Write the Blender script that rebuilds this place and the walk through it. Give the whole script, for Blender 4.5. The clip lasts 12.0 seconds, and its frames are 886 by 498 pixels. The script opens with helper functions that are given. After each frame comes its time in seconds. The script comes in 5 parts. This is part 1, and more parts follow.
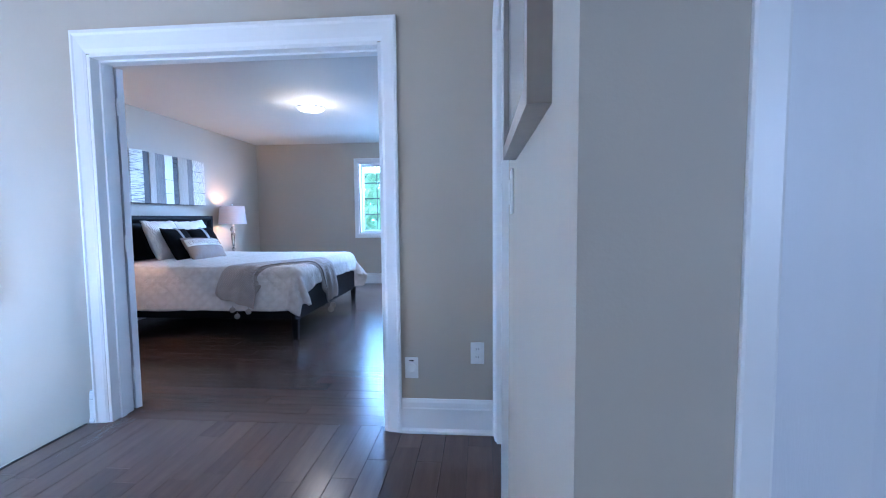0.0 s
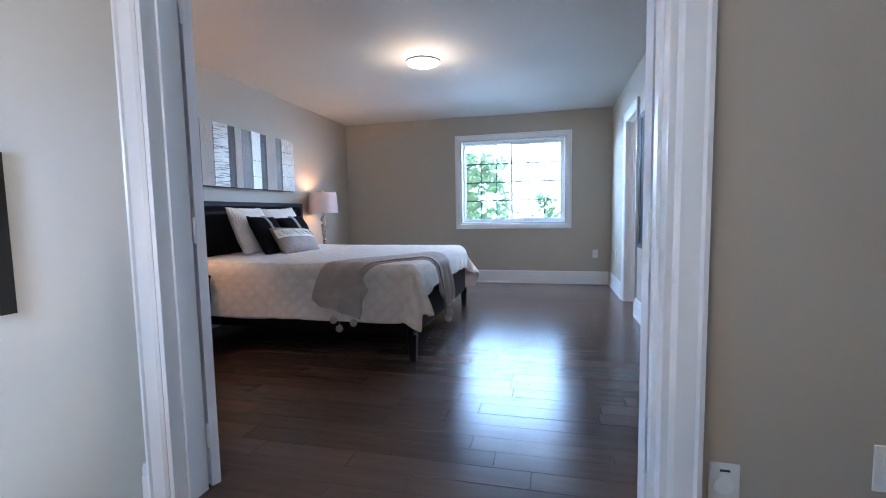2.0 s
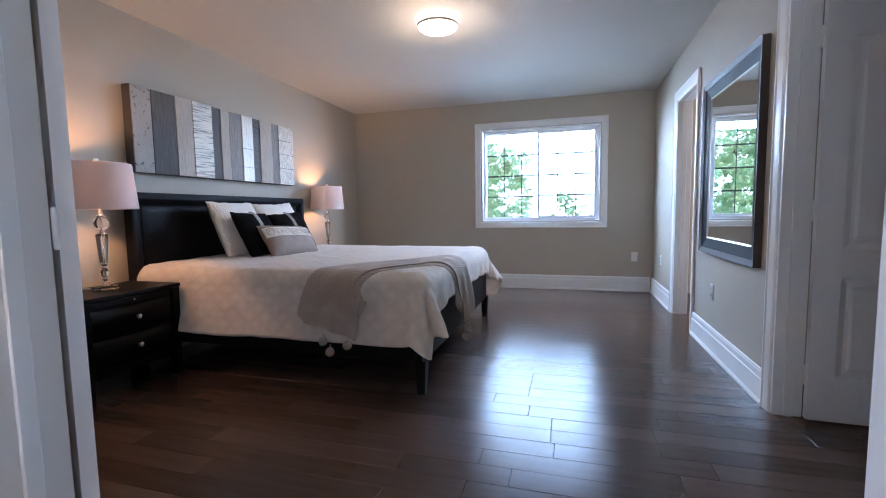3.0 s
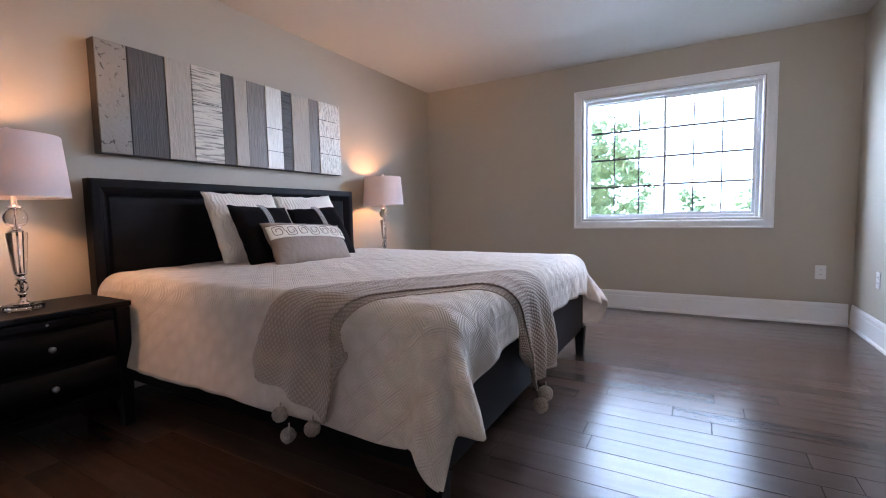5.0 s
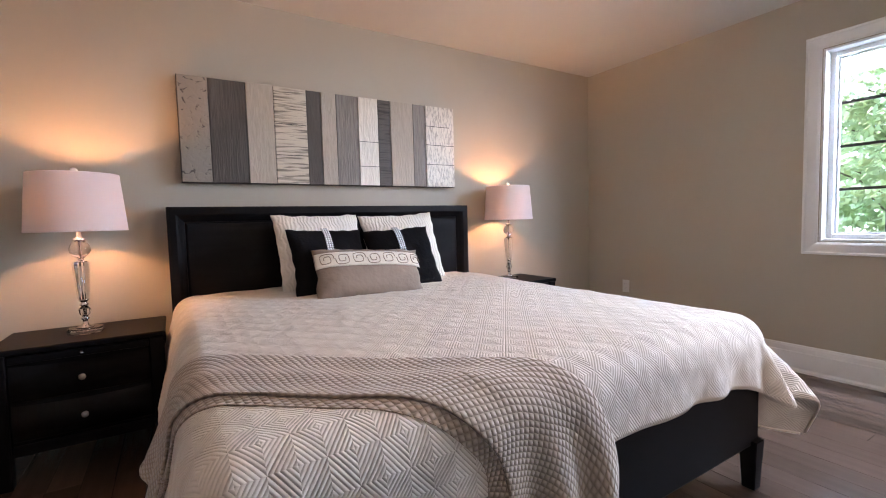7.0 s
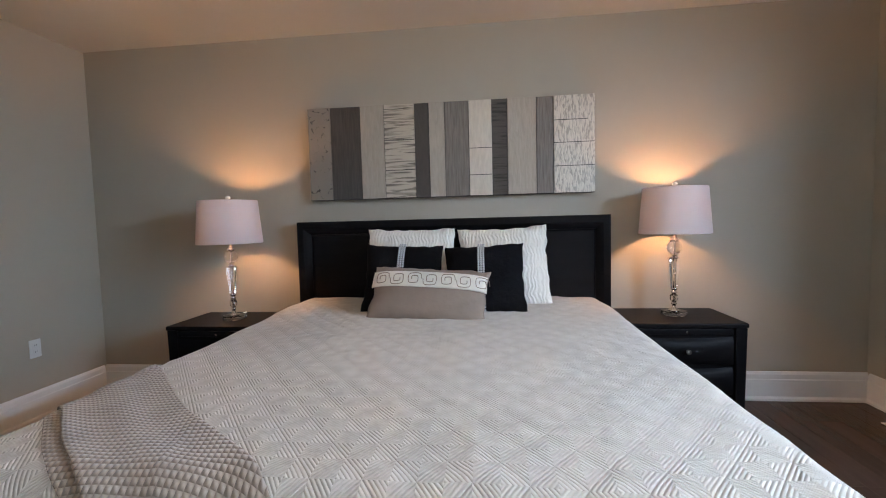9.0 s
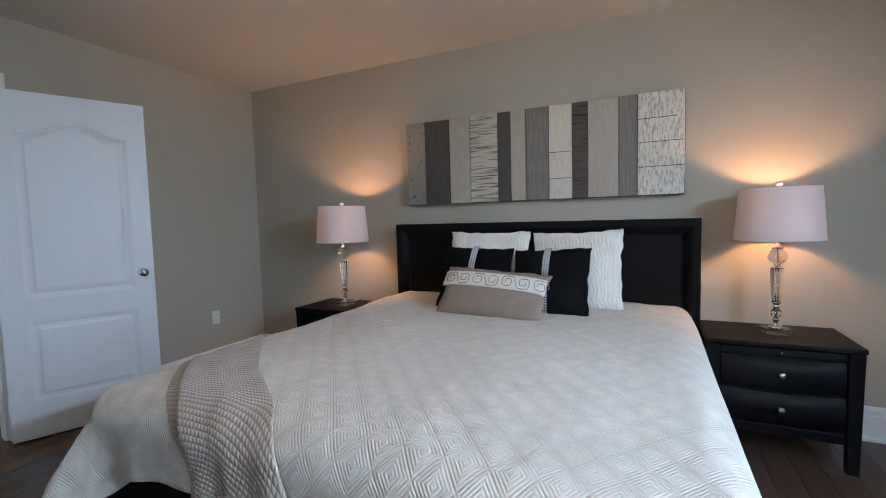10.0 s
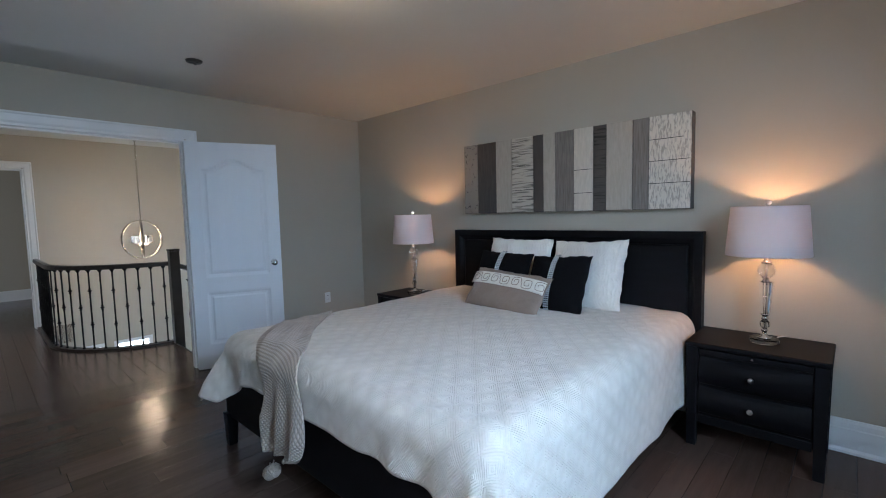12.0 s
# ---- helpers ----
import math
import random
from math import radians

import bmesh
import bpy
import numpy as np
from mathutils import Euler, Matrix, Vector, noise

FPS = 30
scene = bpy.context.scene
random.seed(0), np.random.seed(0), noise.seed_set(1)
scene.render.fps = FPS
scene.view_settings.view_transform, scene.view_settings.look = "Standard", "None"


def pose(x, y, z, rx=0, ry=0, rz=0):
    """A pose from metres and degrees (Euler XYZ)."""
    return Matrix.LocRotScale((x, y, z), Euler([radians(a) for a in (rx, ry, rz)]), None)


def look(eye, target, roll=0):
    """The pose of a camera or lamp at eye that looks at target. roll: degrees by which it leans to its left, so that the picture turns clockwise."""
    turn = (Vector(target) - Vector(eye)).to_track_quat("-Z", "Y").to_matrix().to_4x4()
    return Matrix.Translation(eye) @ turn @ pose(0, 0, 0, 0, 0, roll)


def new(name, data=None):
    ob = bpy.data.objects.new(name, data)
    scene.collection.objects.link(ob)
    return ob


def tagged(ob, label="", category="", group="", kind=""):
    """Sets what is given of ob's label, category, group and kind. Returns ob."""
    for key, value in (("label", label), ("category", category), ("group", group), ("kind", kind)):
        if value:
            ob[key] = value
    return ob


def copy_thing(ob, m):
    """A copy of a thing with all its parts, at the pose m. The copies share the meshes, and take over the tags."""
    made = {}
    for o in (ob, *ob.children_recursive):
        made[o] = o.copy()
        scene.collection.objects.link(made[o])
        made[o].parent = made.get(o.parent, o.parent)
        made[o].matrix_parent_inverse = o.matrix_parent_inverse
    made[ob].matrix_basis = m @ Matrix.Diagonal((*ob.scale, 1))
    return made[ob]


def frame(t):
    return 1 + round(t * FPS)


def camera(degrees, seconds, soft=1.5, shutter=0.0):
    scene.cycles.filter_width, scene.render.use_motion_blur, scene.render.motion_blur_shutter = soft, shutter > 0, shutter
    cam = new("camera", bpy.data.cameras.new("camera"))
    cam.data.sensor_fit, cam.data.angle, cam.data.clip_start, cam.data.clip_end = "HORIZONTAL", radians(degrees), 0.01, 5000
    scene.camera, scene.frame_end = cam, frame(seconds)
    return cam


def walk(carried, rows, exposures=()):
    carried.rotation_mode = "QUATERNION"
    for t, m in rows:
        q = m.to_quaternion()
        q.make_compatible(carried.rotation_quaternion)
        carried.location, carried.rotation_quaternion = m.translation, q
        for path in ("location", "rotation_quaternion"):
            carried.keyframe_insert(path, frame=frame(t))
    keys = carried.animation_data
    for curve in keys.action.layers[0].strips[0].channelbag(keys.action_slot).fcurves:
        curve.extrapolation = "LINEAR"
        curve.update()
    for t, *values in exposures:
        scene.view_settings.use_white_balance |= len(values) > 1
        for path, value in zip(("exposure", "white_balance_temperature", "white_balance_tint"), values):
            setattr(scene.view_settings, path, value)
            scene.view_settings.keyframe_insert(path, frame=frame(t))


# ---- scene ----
cam = camera(90.4, 12.0, soft=1.05)
PATH = [
    (0, (0.022, 0.425, 1.16), (-0.146, 2.412, 1.017), -0.53),
    (0.5, (-0.251, 0.604, 1.133), (-0.589, 2.569, 0.98), -0.72),
    (1, (-0.474, 0.844, 1.12), (-0.867, 2.799, 0.961), -0.69),
    (1.5, (-0.647, 1.136, 1.133), (-1.083, 3.081, 0.963), -0.73),
    (2, (-0.786, 1.492, 1.073), (-1.26, 3.428, 0.906), -1.04),
    (2.5, (-0.914, 1.816, 1.027), (-1.413, 3.746, 0.868), -0.99),
    (3, (-0.941, 2.149, 1.045), (-1.495, 4.063, 0.875), -0.92),
    (5, (-1.087, 3.373, 0.979), (-2.076, 5.104, 0.826), -1.19),
    (5.5, (-1.076, 3.645, 1.011), (-2.246, 5.259, 0.86), -1.32),
    (6, (-0.981, 3.957, 1.029), (-2.333, 5.423, 0.885), -1.53),
    (6.5, (-0.954, 4.229, 1.048), (-2.488, 5.505, 0.91), -1.62),
    (7, (-0.938, 4.494, 1.095), (-2.639, 5.539, 0.967), -1.53),
    (9, (-0.998, 5.767, 1.198), (-2.982, 5.55, 1.071), -1.48),
    (9.5, (-0.98, 6.011, 1.215), (-2.893, 5.442, 1.082), -1.52),
    (10, (-0.922, 6.254, 1.243), (-2.724, 5.397, 1.109), -1.5),
    (10.5, (-0.893, 6.539, 1.267), (-2.544, 5.421, 1.126), -1.7),
    (11, (-0.886, 6.796, 1.291), (-2.425, 5.526, 1.151), -1.58),
    (11.5, (-0.828, 7.004, 1.33), (-2.304, 5.663, 1.178), -1.53),
    (12, (-0.762, 7.189, 1.354), (-2.219, 5.827, 1.199), -1.35),
]
EXPOSURES = [
    (0.0, 0.74, 4520, 16), (0.5, 0.72, 4620, 15), (1.0, 0.51, 4900, 16), (2.0, 0.31, 5500, 18), (3.0, 0.27, 5950, 22),
    (5.0, 0.27, 6500, 27), (5.5, 0.21, 6700, 28), (6.5, 0.36, 7150, 29), (7.2, 0.47, 7300, 28), (9.0, -0.09, 6800, 18),
    (10.0, -0.17, 6450, 15), (11.0, -0.34, 6100, 13), (12.0, -0.42, 6000, 13)]
walk(cam, [(t, look(eye, target, roll)) for t, eye, target, roll in PATH], EXPOSURES)

# ---- world and light ----
WELL_X, HALL_Y = -5.8, -0.53
SUN_EL, SUN_AZ = radians(48), radians(200)
world = bpy.data.worlds.new("world")
scene.world = world
world.use_nodes = True
wn = world.node_tree.nodes
sky = wn.new("ShaderNodeTexSky")
sky.sky_type = "NISHITA"
sky.sun_disc = False
sky.sun_elevation, sky.sun_rotation = SUN_EL, SUN_AZ
sky.air_density, sky.dust_density, sky.ozone_density = 1.0, 4.0, 1.0
wn["Background"].inputs["Strength"].default_value = 0.15
world.node_tree.links.new(sky.outputs["Color"], wn["Background"].inputs["Color"])


def lamp(name, kind, energy, m, color=(1, 1, 1), size=0.1, size_y=None):
    data = bpy.data.lights.new(name, kind)
    data.energy, data.color = energy, color
    if kind == "AREA":
        data.shape, data.size, data.size_y = "RECTANGLE", size, size_y or size
    elif kind == "SUN":
        data.angle = size
    else:
        data.shadow_soft_size = size
    ob = new(name, data)
    ob.matrix_world = m
    return ob


lamp("sun", "SUN", 5.0, pose(0, 0, 20, 42, 0, -20), (1, 0.96, 0.90), radians(0.6))
lamp("window_daylight", "AREA", 108, look((-1.34, 8.29, 2.03), (-1.34, 6.4, -0.1)), (0.53, 0.76, 1.0), 1.44, 0.14)
lamp("stair_window_daylight", "AREA", 50, look((WELL_X - 0.08, 0.9, 1.60), (-2.4, 1.4, -0.2)), (0.66, 0.83, 1.0), 1.8, 0.14)
lamp("low_window_daylight", "AREA", 72, look((-2.13, HALL_Y - 0.07, -1.2), (-2.13, 2.7, -1.2)), (0.80, 0.90, 1.0), 0.72, 1.58)
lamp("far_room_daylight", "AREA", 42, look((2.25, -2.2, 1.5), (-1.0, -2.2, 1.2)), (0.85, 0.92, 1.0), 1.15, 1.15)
# added lamps that brighten the bath and closet; their sources are unseen
lamp("bath_fill_light", "AREA", 30, look((2.25, 6.9, 1.5), (0.0, 6.8, 1.2)), (1.0, 0.90, 0.84), 0.95, 0.95)
lamp("closet_fill_light", "AREA", 9, look((2.25, 2.1, 1.5), (0.0, 2.3, 1.0)), (0.85, 0.92, 1.0), 0.75, 0.95)


# ---- materials ----
def material(name, color, rough=0.5, metal=0.0, vary=0.08, scale=8.0, bump=0.0, bump_scale=60.0, stretch=(1, 1, 1), random=0.0, coat=0.0, spec=0.5):
    """A surface with tone variation at two scales and fine relief."""
    m = bpy.data.materials.new(name)
    m.use_nodes = True
    nt, n = m.node_tree, m.node_tree.nodes
    b = n["Principled BSDF"]
    b.inputs["Roughness"].default_value, b.inputs["Metallic"].default_value = rough, metal
    b.inputs["Coat Weight"].default_value = coat
    b.inputs["Specular IOR Level"].default_value = spec
    co, mp = n.new("ShaderNodeTexCoord"), n.new("ShaderNodeMapping")
    mp.inputs["Scale"].default_value = stretch
    nt.links.new(co.outputs["Object"], mp.inputs["Vector"])
    big, small = n.new("ShaderNodeTexNoise"), n.new("ShaderNodeTexNoise")
    big.inputs["Scale"].default_value, small.inputs["Scale"].default_value = scale, scale * 7
    big.inputs["Detail"].default_value = small.inputs["Detail"].default_value = 4
    for t in (big, small):
        nt.links.new(mp.outputs["Vector"], t.inputs["Vector"])
    add = n.new("ShaderNodeMath")
    add.operation = "MULTIPLY_ADD"
    add.inputs[1].default_value = 0.4
    nt.links.new(small.outputs["Fac"], add.inputs[0])
    nt.links.new(big.outputs["Fac"], add.inputs[2])
    last = add.outputs[0]
    if random:
        info, rnd = n.new("ShaderNodeObjectInfo"), n.new("ShaderNodeMath")
        rnd.operation = "MULTIPLY_ADD"
        rnd.inputs[1].default_value = random
        nt.links.new(info.outputs["Random"], rnd.inputs[0])
        nt.links.new(last, rnd.inputs[2])
        last = rnd.outputs[0]
    ramp = n.new("ShaderNodeMapRange")
    ramp.inputs["From Min"].default_value, ramp.inputs["From Max"].default_value = 0.4, 1.0 + random
    ramp.inputs["To Min"].default_value, ramp.inputs["To Max"].default_value = 1 - vary, 1 + vary
    nt.links.new(last, ramp.inputs["Value"])
    mul = n.new("ShaderNodeVectorMath")
    mul.operation = "SCALE"
    mul.inputs[0].default_value = color
    nt.links.new(ramp.outputs["Result"], mul.inputs["Scale"])
    nt.links.new(mul.outputs["Vector"], b.inputs["Base Color"])
    if bump:
        fine, bp = n.new("ShaderNodeTexNoise"), n.new("ShaderNodeBump")
        fine.inputs["Scale"].default_value, fine.inputs["Detail"].default_value = bump_scale, 5
        nt.links.new(mp.outputs["Vector"], fine.inputs["Vector"])
        nt.links.new(fine.outputs["Fac"], bp.inputs["Height"])
        bp.inputs["Strength"].default_value, bp.inputs["Distance"].default_value = bump, 0.01
        nt.links.new(bp.outputs["Normal"], b.inputs["Normal"])
    return m


def glass(name, color=(1, 1, 1), rough=0.0, ior=1.45):
    m = bpy.data.materials.new(name)
    m.use_nodes = True
    b = m.node_tree.nodes["Principled BSDF"]
    b.inputs["Base Color"].default_value = (*color, 1)
    b.inputs["Transmission Weight"].default_value, b.inputs["Roughness"].default_value, b.inputs["IOR"].default_value = 1, rough, ior
    return m


def glowing(name, color, strength):
    m = bpy.data.materials.new(name)
    m.use_nodes = True
    b = m.node_tree.nodes["Principled BSDF"]
    b.inputs["Base Color"].default_value = (0.8, 0.8, 0.8, 1)
    b.inputs["Emission Color"].default_value, b.inputs["Emission Strength"].default_value = (*color, 1), strength
    return m


PAINT = material("greige_wall_paint", (0.458, 0.412, 0.335), 0.6, vary=0.02, scale=1.5, bump=0.04, bump_scale=260)
CEILING = material("ceiling_paint", (0.63, 0.61, 0.57), 0.8, vary=0.02, scale=2, bump=0.05, bump_scale=180)
WHITE = material("white_trim_paint", (0.80, 0.80, 0.79), 0.35, vary=0.02, scale=3, bump=0.02, bump_scale=90)
DOOR_PAINT = material("white_door_paint", (0.76, 0.77, 0.79), 0.4, vary=0.02, scale=3, bump=0.05, bump_scale=120, stretch=(4, 4, 0.4))
OAK = material("dark_walnut_boards", (0.078, 0.048, 0.036), 0.19, spec=0.26, vary=0.4, scale=3.0, bump=0.035, bump_scale=30, stretch=(0.7, 9, 9), random=0.7)
OAK_Y = material("dark_walnut_hall_boards", (0.098, 0.064, 0.052), 0.21, spec=0.42, vary=0.3, scale=3.0, bump=0.035, bump_scale=30, stretch=(9, 0.7, 9), random=0.5)
SUBFLOOR = material("dark_floor_joint", (0.012, 0.009, 0.008), 0.6)
BLACK_WOOD = material("black_stained_wood", (0.0060, 0.0058, 0.0070), 0.46, spec=0.10, vary=0.25, scale=5, bump=0.05, bump_scale=60, stretch=(1, 1, 6))
RAIL_WOOD = material("dark_rail_wood", (0.022, 0.017, 0.015), 0.35, vary=0.25, scale=6, bump=0.04)
IRON = material("black_wrought_iron", (0.012, 0.012, 0.013), 0.45, 0.6, vary=0.2, scale=20, bump=0.1)
CHROME = material("polished_chrome", (0.75, 0.75, 0.76), 0.12, 1.0, vary=0.03)
DARK_NICKEL = material("aged_nickel", (0.46, 0.43, 0.38), 0.25, 1.0, vary=0.08)
NICKEL = material("brushed_nickel", (0.55, 0.52, 0.48), 0.28, 1.0, vary=0.05)
PLASTIC = material("white_plastic", (0.78, 0.78, 0.76), 0.35, vary=0.01)
SLOT = material("dark_slot", (0.02, 0.02, 0.02), 0.6)
VINYL = material("white_window_vinyl", (0.78, 0.79, 0.80), 0.4, vary=0.02)
BAR_GREY = material("grey_window_grille", (0.15, 0.155, 0.16), 0.5)
PANE = glass("window_glass", (1, 1, 1), 0, 1.02)
CRYSTAL = glass("clear_crystal", (0.97, 0.98, 1.0), 0, 1.5)
MIRROR = material("mirror_silver", (0.9, 0.92, 0.92), 0.0, 1.0, vary=0.0)
LEAF = material("leaf_green", (0.17, 0.24, 0.12), 0.45, vary=0.35, scale=3, random=0.3)
lt, lm = LEAF.node_tree.nodes.new("ShaderNodeBsdfTranslucent"), LEAF.node_tree.nodes.new("ShaderNodeMixShader")
lt.inputs["Color"].default_value = (0.52, 0.65, 0.42, 1)
lm.inputs["Fac"].default_value = 0.72
LEAF.node_tree.links.new(LEAF.node_tree.nodes["Principled BSDF"].outputs[0], lm.inputs[1])
LEAF.node_tree.links.new(lt.outputs[0], lm.inputs[2])
LEAF.node_tree.links.new(lm.outputs[0], LEAF.node_tree.nodes["Material Output"].inputs["Surface"])
BARK = material("bark", (0.17, 0.14, 0.11), 0.8, vary=0.3, scale=9, bump=0.4)


# ---- mesh helpers ----
def part(name, bm, mat, parent=None, label="", smooth=False):
    me = bpy.data.meshes.new(name)
    bmesh.ops.recalc_face_normals(bm, faces=bm.faces)
    bm.to_mesh(me)
    bm.free()
    if mat:
        me.materials.append(mat)
    if smooth:
        me.shade_smooth()
    ob = new(name, me)
    if parent:
        ob.parent = parent
    if label:
        tagged(ob, label)
    return ob


def thing(name, m, label, category, group="", kind=""):
    ob = new(name)
    ob.empty_display_size = 0.1
    ob.matrix_world = m
    return tagged(ob, label, category, group, kind)


def box(bm, x0, y0, z0, x1, y1, z1, bevel=0.0, seg=2):
    vs = bmesh.ops.create_cube(bm, size=1)["verts"]
    bmesh.ops.scale(bm, vec=(abs(x1 - x0), abs(y1 - y0), abs(z1 - z0)), verts=vs)
    bmesh.ops.translate(bm, vec=((x0 + x1) / 2, (y0 + y1) / 2, (z0 + z1) / 2), verts=vs)
    if bevel:
        es = list({e for v in vs for e in v.link_edges})
        bmesh.ops.bevel(bm, geom=es, offset=bevel, segments=seg, affect="EDGES", profile=0.5)
    return bm


def boxed(*a, **k):
    return box(bmesh.new(), *a, **k)


def lathe(bm, profile, seg=24, cx=0.0, cy=0.0):
    """A body of revolution round z from (radius, z) pairs."""
    rings = []
    for r, z in profile:
        rings.append([bm.verts.new((cx + r * math.cos(2 * math.pi * i / seg), cy + r * math.sin(2 * math.pi * i / seg), z)) for i in range(seg)])
    for a, b in zip(rings, rings[1:]):
        for i in range(seg):
            bm.faces.new((a[i], a[(i + 1) % seg], b[(i + 1) % seg], b[i]))
    bm.faces.new(rings[0][::-1])
    bm.faces.new(rings[-1])
    return bm


def sweep(bm, points, radius, seg=8):
    """A round bar along a line of points."""
    pts = [Vector(p) for p in points]
    rings = []
    for i, p in enumerate(pts):
        d = (pts[min(i + 1, len(pts) - 1)] - pts[max(i - 1, 0)]).normalized()
        u = d.orthogonal().normalized() if abs(d.z) > 0.95 else d.cross(Vector((0, 0, 1))).normalized()
        v = d.cross(u)
        rings.append([bm.verts.new(p + radius * (math.cos(2 * math.pi * k / seg) * u + math.sin(2 * math.pi * k / seg) * v)) for k in range(seg)])
    for a, b in zip(rings, rings[1:]):
        for k in range(seg):
            bm.faces.new((a[k], a[(k + 1) % seg], b[(k + 1) % seg], b[k]))
    bm.faces.new(rings[0][::-1])
    bm.faces.new(rings[-1])
    return bm


def extrude_profile(bm, profile, place, length):
    """A moulding: (u, v) profile pushed along w for length; place turns (u, v, w) into the world."""
    a = [bm.verts.new(place(u, v, 0)) for u, v in profile]
    b = [bm.verts.new(place(u, v, length)) for u, v in profile]
    k = len(profile)
    for i in range(k):
        bm.faces.new((a[i], a[(i + 1) % k], b[(i + 1) % k], b[i]))
    bm.faces.new(a[::-1])
    bm.faces.new(b)
    return bm


# ---- structure ----
H = 2.475
XW, XE, YS, YN = -3.96, 0.045, 2.87, 8.09
HALL_N, HALL_E, HALL_S = 2.72, 0.108, -0.53
DD = (-2.104, -0.489, -0.26, 2.06)          # double door to the bedroom
WIN = (-2.098, -0.577, 0.897, 2.118)       # bedroom window
DA, DB = (3.90, 4.67, 0.0, 2.06), (6.245, 6.91, 0.0, 2.06)
DC = (1.845, 2.665, 0.0, 2.06)
DF = (-1.262, -0.45, -0.26, 2.06)
BACK = 2.15


def wall(name, axis, t0, t1, lo, hi, z0, z1, openings=(), label="greige painted plaster wall", mat=None):
    """A thick wall whose length runs along axis, with openings (lo, hi, z0, z1) cut through."""
    bm = bmesh.new()

    def piece(a, b, c, d):
        if b - a > 1e-4 and d - c > 1e-4:
            box(bm, *((a, t0, c, b, t1, d) if axis == "x" else (t0, a, c, t1, b, d)))
    at = lo
    for a, b, c, d in sorted(openings):
        piece(at, a, z0, z1)
        piece(a, b, z0, c)
        piece(a, b, d, z1)
        at = b
    piece(at, hi, z0, z1)
    return tagged(part(name, bm, mat or PAINT), label, "wall", kind="structure")


wall("wall_west", "y", XW - 0.12, XW, YS, YN, 0, H)
wall("wall_north", "x", YN, YN + 0.2, XW - 0.12, BACK + 0.12, 0, H, [WIN])
wall("wall_east", "y", XE, XE + 0.12, YS, YN, 0, H, [DA, DB])
wall("wall_south", "x", HALL_N, YS, WELL_X, XE + 0.12, -2.8, H, [DD])
wall("hall_wall_east", "y", HALL_E, HALL_E + 0.14, HALL_S, HALL_N, 0, H, [DC, (0.0, 0.825, 0, 2.06)])
wall("hall_wall_south", "x", HALL_S - 0.12, HALL_S, WELL_X, HALL_E + 0.14, -2.8, H, [DF, (-2.53, -2.05, -2.0, -0.35), (-1.96, -1.73, -2.0, -0.35)])
wall("stair_wall_west", "y", WELL_X - 0.2, WELL_X, HALL_S - 0.12, YS, -2.8, H, [(-0.05, 1.85, -0.30, 1.70)])
wall("closet_wall_north", "x", 2.985, 3.105, XE + 0.12, BACK, 0, H)
wall("closet_wall_south", "x", 1.10, 1.22, HALL_E + 0.14, BACK, 0, H)
wall("bath_wall_south", "x", 5.20, 5.32, XE + 0.12, BACK, 0, H)
# the bath and closet openings are unseen, added for their fill lamps
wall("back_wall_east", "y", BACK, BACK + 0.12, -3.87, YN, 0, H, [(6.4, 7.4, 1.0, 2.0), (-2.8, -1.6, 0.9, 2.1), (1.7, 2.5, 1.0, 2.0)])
wall("far_room_wall_south", "x", -3.87, -3.75, -1.72, BACK + 0.12, 0, H)
wall("far_room_wall_west", "y", -1.72, -1.60, -3.75, HALL_S - 0.12, -2.8, H)
tagged(part("ceiling", boxed(WELL_X - 0.2, -4.0, H, BACK + 0.12, YN + 0.2, H + 0.1), CEILING), "white painted flat ceiling", "ceiling", kind="structure")

# floor slabs under the boards; the stairwell's edge is a quarter round and a straight run
ARC_C, ARC_R, RAIL_X, STAIR_X = (-2.28, 0.67), 0.93, -1.35, -2.22


def edge_points(off=0.0, n=18):
    """The balcony's edge, from the newel round to the far wall; off moves it out over the well."""
    r = ARC_R - off
    pts = [(ARC_C[0] + r * math.sin(math.pi / 2 * i / n), ARC_C[1] + r * math.cos(math.pi / 2 * i / n)) for i in range(n + 1)]
    return pts + [(ARC_C[0] + r, ARC_C[1] - 0.4), (ARC_C[0] + r, ARC_C[1] - 0.8), (ARC_C[0] + r, HALL_S)]


def slab(name, outline, z0, z1, mat, label):
    bm = bmesh.new()
    f = bm.faces.new([bm.verts.new((x, y, z1)) for x, y in outline])
    r = bmesh.ops.extrude_face_region(bm, geom=[f])
    bmesh.ops.translate(bm, vec=(0, 0, z0 - z1), verts=[v for v in r["geom"] if isinstance(v, bmesh.types.BMVert)])
    return tagged(part(name, bm, mat), label, "floor", kind="structure")


floor_bed = tagged(part("floor", boxed(XW, YS - 0.10, -0.25, BACK, YN, -0.014), SUBFLOOR), "dark walnut-stained hardwood board floor, satin sheen", "floor", kind="structure")
floor_hall = slab("floor_hall", [(STAIR_X, YS - 0.10), (BACK, YS - 0.10), (BACK, HALL_S)] + edge_points()[::-1] + [(STAIR_X, 1.60)], -0.25, -0.014, SUBFLOOR, "dark hardwood landing floor with a curved edge")
floor_far = tagged(part("floor_far_room", boxed(-1.60, -3.75, -0.25, BACK, HALL_S, 0.0), OAK), "dark hardwood floor of the far room", "floor", kind="structure")
tagged(part("floor_lower", boxed(WELL_X, HALL_S, -2.9, 1.0, YS, -2.8), CEILING), "pale floor at the foot of the stairs", "floor", kind="structure")
tagged(part("well_wall_under_landing", boxed(0.6, HALL_S, -2.8, 0.72, HALL_N, -0.25), PAINT), "painted wall under the landing", "wall", kind="structure")

